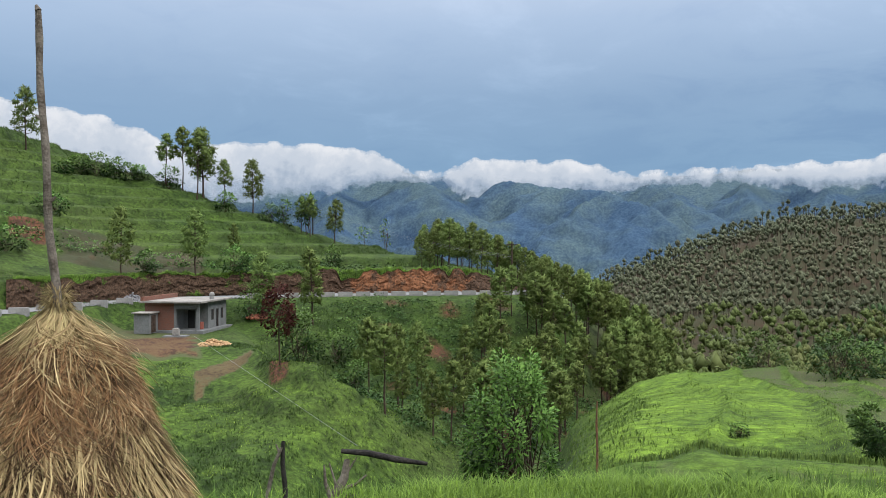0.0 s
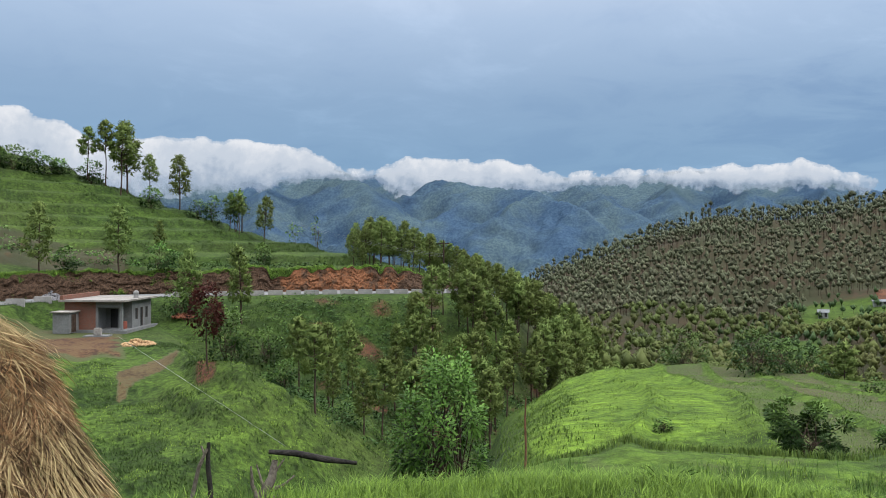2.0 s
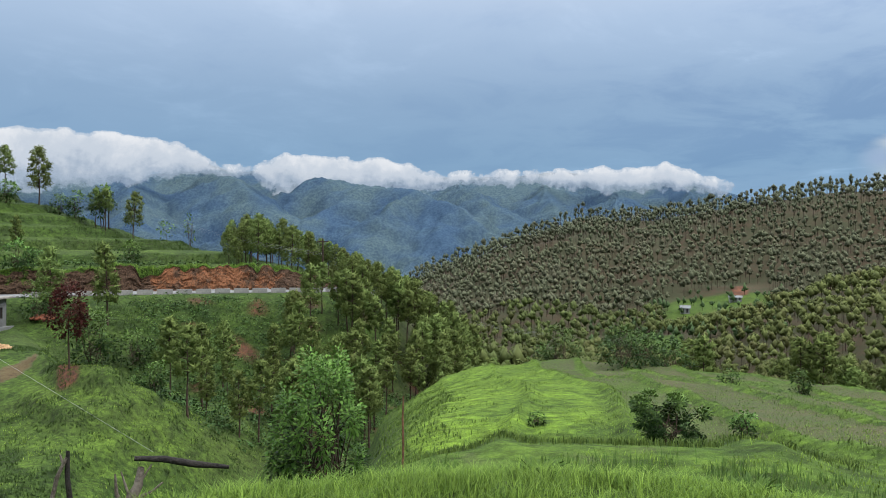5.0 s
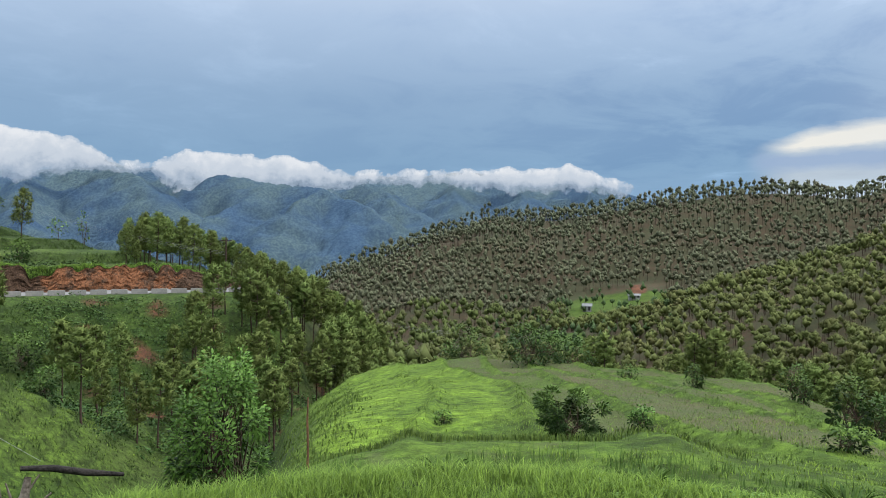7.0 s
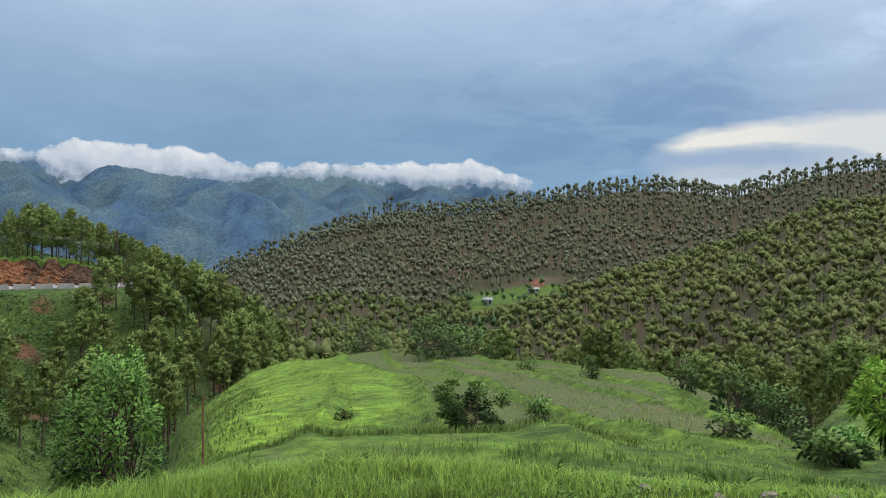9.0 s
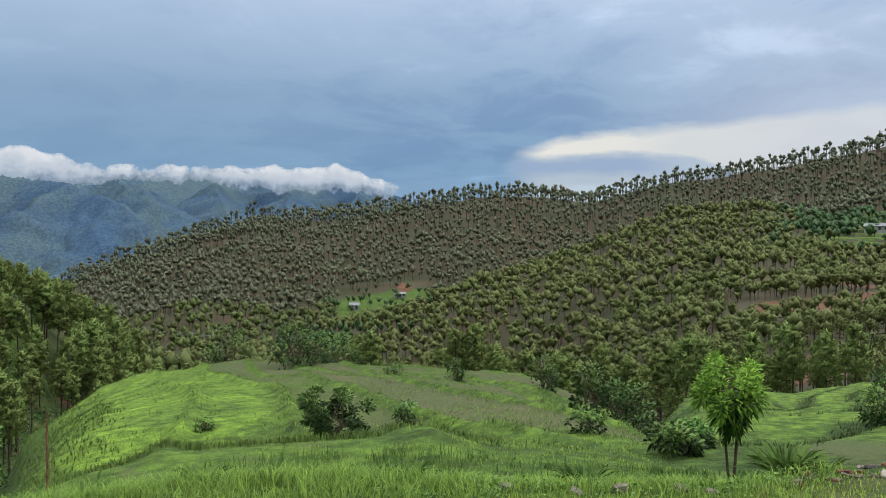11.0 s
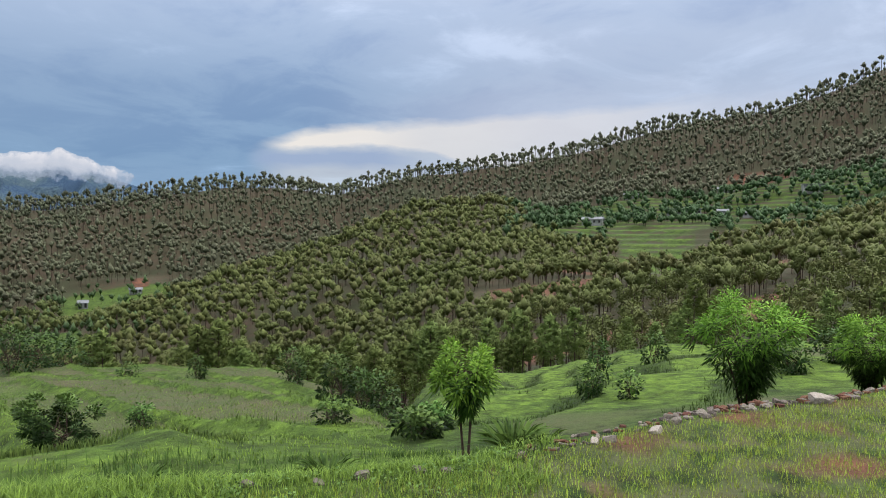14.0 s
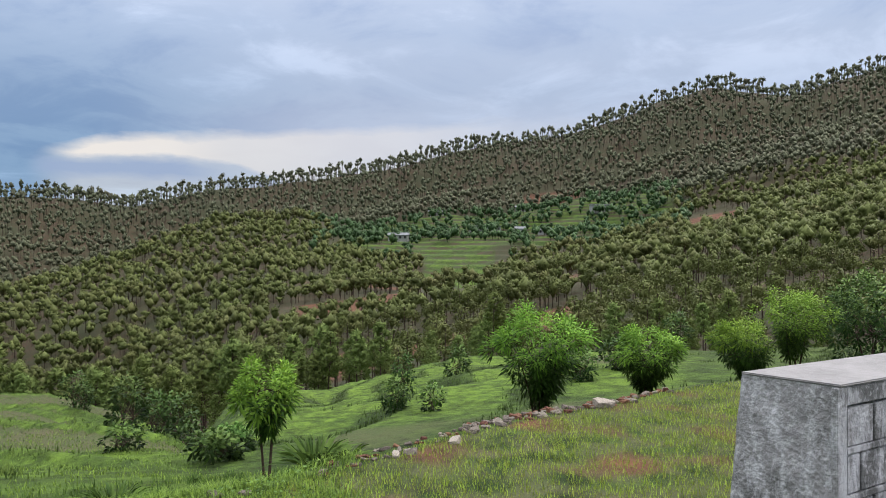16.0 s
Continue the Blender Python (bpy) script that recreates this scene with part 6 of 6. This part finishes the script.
# ---- house under construction ----
def brick_material():
    m = bpy.data.materials.new("red_brick")
    m.use_nodes = True
    t = m.node_tree
    shader = t.nodes["Principled BSDF"]
    shader.inputs["Roughness"].default_value = 0.95
    b = node(t, "ShaderNodeTexBrick", Scale=1.0)
    b.inputs["Color1"].default_value, b.inputs["Color2"].default_value, b.inputs["Mortar"].default_value = (0.2, 0.062, 0.036, 1), (0.12, 0.042, 0.028, 1), (0.15, 0.11, 0.085, 1)
    b.inputs["Mortar Size"].default_value, b.inputs["Brick Width"].default_value, b.inputs["Row Height"].default_value = 0.012, 0.23, 0.075
    sep, com = t.nodes.new("ShaderNodeSeparateXYZ"), t.nodes.new("ShaderNodeCombineXYZ")
    t.links.new(t.nodes.new("ShaderNodeTexCoord").outputs["Object"], sep.inputs[0])
    t.links.new(maths(t, "ADD", sep.outputs[0], sep.outputs[1]), com.inputs[0])
    t.links.new(sep.outputs[2], com.inputs[1])
    t.links.new(com.outputs[0], b.inputs["Vector"])
    t.links.new(b.outputs[0], shader.inputs["Base Color"])
    return m


M_BRICK = brick_material()
# near-black sheets that stand for the shade inside doors and windows
M_DARK = material("dark_opening_sheet", (0.02, 0.02, 0.022), 0.9, (0.03, 0.03, 0.03), 2.0)
M_ROOF = material("roof_concrete", (0.3, 0.285, 0.265), 0.9, (0.16, 0.15, 0.14), 0.6)
M_CEMENT = material("cement_plaster", (0.18, 0.19, 0.195), 0.9, (0.125, 0.13, 0.13), 0.8)


def build_house():
    """Origin at the near corner; x runs to the left along the front, y to the back."""
    base = Vector((-26.8, 88.2, EYE - 9.05))
    ob = new("house")
    ob.matrix_world = Matrix.Translation(base) @ pose(0, 0, 0, 0, 0, 172) @ Matrix.Diagonal((1, -1, 1, 1))
    tagged(ob, "unfinished single-storey house of red brick and bare concrete", "house")
    W, D, H, T = 6.3, 7.6, 3.12, 0.23
    part("floor_slab", boxed(-0.7, W + 0.2, -0.5, D + 0.2, -0.9, 0.12, bevel=0.02), M_CEMENT, ob)
    part("wall", boxed(2.9, W, 0, T, 0.12, H), M_BRICK, ob, "bare red brick front wall")
    part("wall", boxed(2.9, 2.9 + T, T, 2.4, 0.12, H), M_CEMENT, ob, "grey plastered porch side wall")
    part("wall", boxed(0.0, 2.9, 2.4, 2.4 + T, 0.12, H), M_CEMENT, ob, "grey plastered porch back wall")
    part("wall", boxed(W - T, W, T, D, 0.12, H), M_BRICK, ob, "bare red brick side wall")
    part("wall", boxed(T, W - T, D - T, D, 0.12, H), M_BRICK, ob, "bare red brick back wall")
    # side wall with a door and two windows: piers, sills and heads
    y, piers = 2.4 + T, ((3.2, 3.9, 1.0), (4.5, 5.2, 0.0), (5.8, 6.5, 1.0))
    for y0, y1, sill in piers:
        part("wall", boxed(0, T, y, y0, 0.12, H), M_CEMENT, ob)
        if sill:
            part("wall", boxed(0.002, T, y0, y1, 0.12, sill), M_CEMENT, ob)
        part("wall", boxed(0.002, T, y0, y1, 2.2, H), M_CEMENT, ob)
        w = part("window" if sill else "door", boxed(0.1, 0.14, y0, y1, max(sill, 0.12), 2.2), M_DARK, ob, "unglazed opening, dark sheet for the shade inside" if sill else "open doorway, dark sheet for the shade inside")
        part("frame", box(box(boxed(0.06, 0.18, y0, y0 + 0.07, max(sill, 0.12), 2.2), 0.06, 0.18, y1 - 0.07, y1, max(sill, 0.12), 2.2), 0.06, 0.18, y0, y1, 2.13, 2.2), M_BARK, w)
        y = y1
    part("wall", boxed(0, T, y, D - T, 0.12, H), M_CEMENT, ob)
    part("column", boxed(0, 0.3, 0, 0.3, 0.12, H, bevel=0.01), M_CEMENT, ob, "grey concrete corner column")
    part("column", boxed(2.62, 2.9, 0, 0.3, 0.12, H, bevel=0.01), M_CEMENT, ob, "grey concrete column")
    part("beam", boxed(0.3, 2.62, 0.02, 0.25, 2.5, H), M_CEMENT, ob)
    part("roof", boxed(-0.6, W + 0.35, -0.7, D + 0.1, H, H + 0.2, bevel=0.02), M_ROOF, ob, "flat pale concrete roof slab with wide eaves")
    part("parapet", boxed(W - 0.1, W + 0.25, -0.5, D, H + 0.2, H + 0.65), M_BRICK, ob, "low red brick parapet on the roof")
    part("door", boxed(1.6, 2.4, 2.38, 2.4, 0.12, 2.15), M_DARK, ob, "doorway in the porch, dark sheet for the shade inside")
    tank = bmesh.new()
    bmesh.ops.create_cone(tank, cap_ends=True, segments=14, radius1=0.28, radius2=0.24, depth=0.4, matrix=pose(0.1, 3.6, H + 0.4))
    bmesh.ops.create_uvsphere(tank, u_segments=12, v_segments=8, radius=0.3, matrix=pose(0.1, 3.6, H + 0.75))
    part("roof_stub", tank, M_CONCRETE, ob, "small pale concrete stub on the roof edge")
    # lean-to store
    s = part("store", boxed(4.75, 6.5, -2.0, 0, -0.1, 2.05), M_CEMENT, ob, "small grey plastered lean-to store")
    part("store_roof", boxed(4.55, 6.7, -2.2, 0, 2.05, 2.18, bevel=0.01), M_ROOF, s)
    part("store_door", boxed(4.71, 4.75, -1.5, -0.6, 0, 1.85), M_BARK, s, "dark wooden store door")


build_house()
p = Vector((-28.45, 85.6, 0))
p.z = float(ground_z(p.x, p.y))
ob = thing("water_tank", p, "low grey concrete water tank on a slab", "tank")
part("slab", boxed(-1.25, 1.25, -0.8, 0.8, -0.3, 0.1, bevel=0.03), M_CEMENT, ob)
part("tank", boxed(-0.34, 0.34, -0.3, 0.3, 0.1, 0.85, bevel=0.05), M_ROOF, ob)
p = Vector((-27.05, 89.8, EYE - 9.03))
ob = thing("gas_drum", p, "reddish metal drum standing in the porch", "drum")
b = bmesh.new()
bmesh.ops.create_cone(b, cap_ends=True, segments=16, radius1=0.3, radius2=0.3, depth=0.9, matrix=pose(0, 0, 0.45))
bmesh.ops.bevel(b, geom=b.edges[:], offset=0.02, segments=1, affect="EDGES")
part("drum", b, material("red_metal", (0.25, 0.08, 0.06), 0.5, (0.2, 0.07, 0.05), 2.0), ob)

# ---- far houses ----
M_WHITE = material("whitewash", (0.30, 0.31, 0.30), 0.9, (0.2, 0.21, 0.2), 0.5)
M_SLATE = material("roof_slate", (0.2, 0.215, 0.23), 0.85, (0.13, 0.14, 0.15), 0.6)


def far_house(az, r, wide, deep, tall, roof, turn, label, bays):
    ob = thing("village_house", at(az, r), label, "house", "village houses", -az + turn)
    part("wall", boxed(-wide / 2, wide / 2, -deep / 2, deep / 2, -1.5, tall), M_WHITE, ob)
    bm = bmesh.new()
    if roof:
        z, e = tall, 0.5
        c = [bm.verts.new(q) for q in ((-wide / 2 - e, -deep / 2 - e, z - 0.2), (wide / 2 + e, -deep / 2 - e, z - 0.2), (wide / 2 + e, deep / 2 + e, z - 0.2), (-wide / 2 - e, deep / 2 + e, z - 0.2), (-wide / 2 - e, 0, z + roof), (wide / 2 + e, 0, z + roof))]
        for q in ((0, 1, 5, 4), (3, 4, 5, 2), (0, 4, 3), (1, 2, 5), (0, 3, 2, 1)):
            bm.faces.new([c[i] for i in q])
    else:
        box(bm, -wide / 2 - 0.4, wide / 2 + 0.4, -deep / 2 - 0.6, deep / 2 + 0.4, tall, tall + 0.25)
    part("roof", bm, M_SLATE if roof else M_WHITE, ob, "grey slate roof" if roof else "flat white roof")
    for i in range(bays):
        x = -wide / 2 + wide * (i + 0.5) / bays
        if i % 3 == 1:
            part("door", boxed(x - 0.5, x + 0.5, -deep / 2 - 0.05, -deep / 2 + 0.1, 0, 2.1), M_DARK, ob)
        else:
            part("window", boxed(x - 0.5, x + 0.5, -deep / 2 - 0.05, -deep / 2 + 0.1, 0.9, 2.1), M_DARK, ob)


far_house(70.8, 440, 17, 6, 3.0, 0, 5, "long white school building with a row of windows", 7)
far_house(64.7, 414, 10, 6, 2.8, 1.2, -10, "white house with a grey slate roof", 4)
far_house(73.5, 492, 9, 5, 2.8, 0.9, 0, "small white house among dark trees", 3)
far_house(78.9, 440, 11, 6, 3.2, 0, 12, "white flat-roofed house on bare ground", 4)
far_house(67.4, 495, 10, 5, 2.6, 1.0, 0, "grey-roofed house behind trees", 4)
far_house(73.3, 418, 5, 4, 2.8, 1.0, 8, "small white hut on the terraces", 2)
far_house(75.0, 408, 6, 4, 2.4, 0.8, -8, "small pale hut on the terraces", 2)
far_house(30.1, 425, 4.4, 4, 2.4, 1.2, 0, "small white valley house with a slate roof", 2)
far_house(33.3, 448, 6, 4, 2.2, 0.8, 6, "low white valley house among trees", 3)

# ---- stones of the field edge ----
rng = random.Random(12)
stone_meshes = []
for i in range(6):
    bm = bmesh.new()
    bmesh.ops.create_icosphere(bm, subdivisions=2, radius=1)
    for v in bm.verts:
        v.co *= 1 + 0.28 * noise.noise(v.co * 1.3 + Vector((i * 7, 0, 0)))
        v.co = Vector((max(-0.75, min(0.75, v.co.x)), max(-0.7, min(0.7, v.co.y)), max(-0.6, min(0.6, v.co.z))))
    me = bpy.data.meshes.new("stone")
    bm.to_mesh(me)
    bm.free()
    stone_meshes.append(me)
M_STONE_RED = material("red_stone", (0.17, 0.08, 0.05), 0.95, (0.1, 0.05, 0.035), 5.0, bump=0.6, vary=0.3)
M_STONE_WHITE = material("pale_stone", (0.34, 0.31, 0.27), 0.9, (0.2, 0.175, 0.145), 5.0, bump=0.5, vary=0.2)


def put_stone(x, y, size, kind, label, lift=0.12):
    me = stone_meshes[rng.randrange(6)].copy()
    me.materials.append((M_STONE, M_STONE_RED, M_STONE_WHITE)[kind])
    ob = new("stone", me)
    ob.matrix_world = Matrix.Translation((x, y, float(ground_z(x, y)) + size * lift)) @ pose(0, 0, 0, rng.uniform(-20, 20), rng.uniform(-20, 20), rng.uniform(0, 360)) @ Matrix.Diagonal((size, size * rng.uniform(0.6, 0.9), size * rng.uniform(0.45, 0.75), 1))
    tagged(ob, label, "stone", "stones along the field edge")


for i in range(150):
    u = rng.random()
    az = 60 + 24 * u
    r = float(np.interp(az, LINES[1][0], LINES[1][1])) + rng.uniform(-0.28, 0.1)
    kind = rng.choice((0, 1, 1, 0)) if az > 73 else rng.choice((0, 0, 1))
    put_stone(r * math.sin(radians(az)), r * math.cos(radians(az)), rng.uniform(0.02, 0.045) * (1.0 if az < 70 else 1.7), kind, ("grey-brown field stone in the stone row", "reddish field stone in the stone row")[kind])
for az, r, size in ((69.4, 7.0, 0.09), (79.6, 8.9, 0.15), (66.3, 6.6, 0.075), (65.3, 6.5, 0.07)):
    put_stone(r * math.sin(radians(az)), r * math.cos(radians(az)), size, 2, "large pale stone standing out in the row")
for az, r, size in ((41, 5.5, 0.07), (46, 5.4, 0.06), (49, 5.5, 0.08), (53, 5.6, 0.07), (55, 5.6, 0.06), (9.5, 5.3, 0.06)):
    put_stone(r * math.sin(radians(az)), r * math.cos(radians(az)), size, 0, "flat stone half sunk in the field grass")

# ---- concrete block wall ----
def wall_material():
    """Bare cement with damp patches and white lime streaks."""
    m = material("stained_cement", (0.26, 0.265, 0.275), 0.9, (0.17, 0.175, 0.18), 2.2, bump=0.8, bump_scale=45)
    t = m.node_tree
    shader = t.nodes["Principled BSDF"]
    old = shader.inputs["Base Color"].links[0].from_socket
    where = t.nodes.new("ShaderNodeTexCoord").outputs["Object"]
    damp, lime = node(t, "ShaderNodeTexNoise", Scale=1.9, Detail=4.0), node(t, "ShaderNodeTexNoise", Scale=26.0, Detail=6.0, Roughness=0.7)
    for n in (damp, lime):
        t.links.new(where, n.inputs["Vector"])
    run = t.nodes.new("ShaderNodeVectorMath")
    run.operation = "MULTIPLY"
    run.inputs[1].default_value = (4.5, 4.5, 1.8)
    t.links.new(where, run.inputs[0])
    streak = node(t, "ShaderNodeTexNoise", Scale=2.0, Detail=7.0, Roughness=0.7)
    t.links.new(run.outputs[0], streak.inputs["Vector"])
    out = mixed(t, ramp(t, damp.outputs[0], [(0.45, grey(0)), (0.55, grey(0.7))]), old, (0.065, 0.07, 0.068))
    out = mixed(t, ramp(t, streak.outputs[0], [(0.48, grey(0)), (0.62, grey(0.85))]), out, (0.46, 0.48, 0.51))
    out = mixed(t, ramp(t, lime.outputs[0], [(0.52, grey(0)), (0.64, grey(0.6))]), out, (0.46, 0.48, 0.5))
    t.links.new(out, shader.inputs["Base Color"])
    return m


M_WALL = wall_material()
M_CAP = material("smooth_cement_top", (0.24, 0.24, 0.24), 0.85, (0.175, 0.175, 0.175), 3.0, bump=0.2, bump_scale=80)


def build_block_wall():
    """Low wall of blocks with a plastered end and a smooth top; x runs along it, y across towards the platform."""
    ob = new("block_wall")
    ob.matrix_world = Matrix.Translation((4.33, 0.07, 0)) @ Matrix(((0.85, -0.53, 0, 0), (-0.53, -0.85, 0, 0), (0, 0, 1, 0), (0, 0, 0, 1)))
    tagged(ob, "low grey concrete block wall with a smooth cement top", "wall")
    L, T, top = 2.2, 0.50, EYE - 0.56
    bm = bmesh.new()
    c = [bm.verts.new(q) for q in ((-0.10, -0.06, -0.15), (L, -0.06, -0.15), (L, T - 0.03, -0.15), (-0.06, T - 0.03, -0.15), (0, 0, top - 0.014), (L, 0, top - 0.014), (L, T - 0.03, top - 0.014), (0, T - 0.03, top - 0.014))]
    for q in ((0, 1, 2, 3), (4, 7, 6, 5), (0, 4, 5, 1), (2, 6, 7, 3), (0, 3, 7, 4), (1, 5, 6, 2)):
        bm.faces.new([c[i] for i in q])
    bmesh.ops.subdivide_edges(bm, edges=bm.edges[:], cuts=19, use_grid_fill=True)
    for v in bm.verts:
        if v.co.z < top - 0.03:
            v.co += Vector((1, 0.6, 0)) * (0.009 * noise.noise(v.co * 9) + 0.005 * noise.noise(v.co * 31))
    bmesh.ops.recalc_face_normals(bm, faces=bm.faces[:])
    part("body", bm, M_WALL, ob, "rough stained cement plaster")
    part("cap", boxed(-0.004, L, -0.004, T + 0.002, top - 0.014, top, bevel=0.006), M_CAP, ob, "smooth pale cement top")
    part("corner_strip", boxed(-0.03, 0.055, T - 0.03, T, -0.1, top - 0.016, bevel=0.004), M_WALL, ob)
    part("top_band", boxed(0.055, L, T - 0.03, T - 0.002, top - 0.10, top - 0.016, bevel=0.004), M_WALL, ob)
    # blocks of the inner face, in two bonded courses and one half hidden
    for row in range(3):
        z1 = top - 0.112 - row * 0.215
        x = 0.062 - (0.0 if row % 2 == 0 else 0.12)
        while x < L - 0.05:
            x0, x1 = max(x, 0.062), min(x + 0.235, L)
            if x1 - x0 > 0.05:
                part("block", boxed(x0, x1, T - 0.03, T - 0.004, z1 - 0.175, z1, bevel=0.004), M_WALL, ob)
            x += 0.25
        part("joint", boxed(0.055, L, T - 0.03, T - 0.001, z1 - 0.215 + 0.004, z1 - 0.179, bevel=0.004), M_WALL, ob)
    return ob


wall = build_block_wall()
plat = new("platform")
plat.matrix_world = wall.matrix_world.copy()
tagged(plat, "raised concrete floor beside the block wall", "floor", kind="structure")
part("slab", boxed(-0.05, 3.2, 0.51, 2.2, -0.2, EYE - 1.12, bevel=0.01), M_CAP, plat)
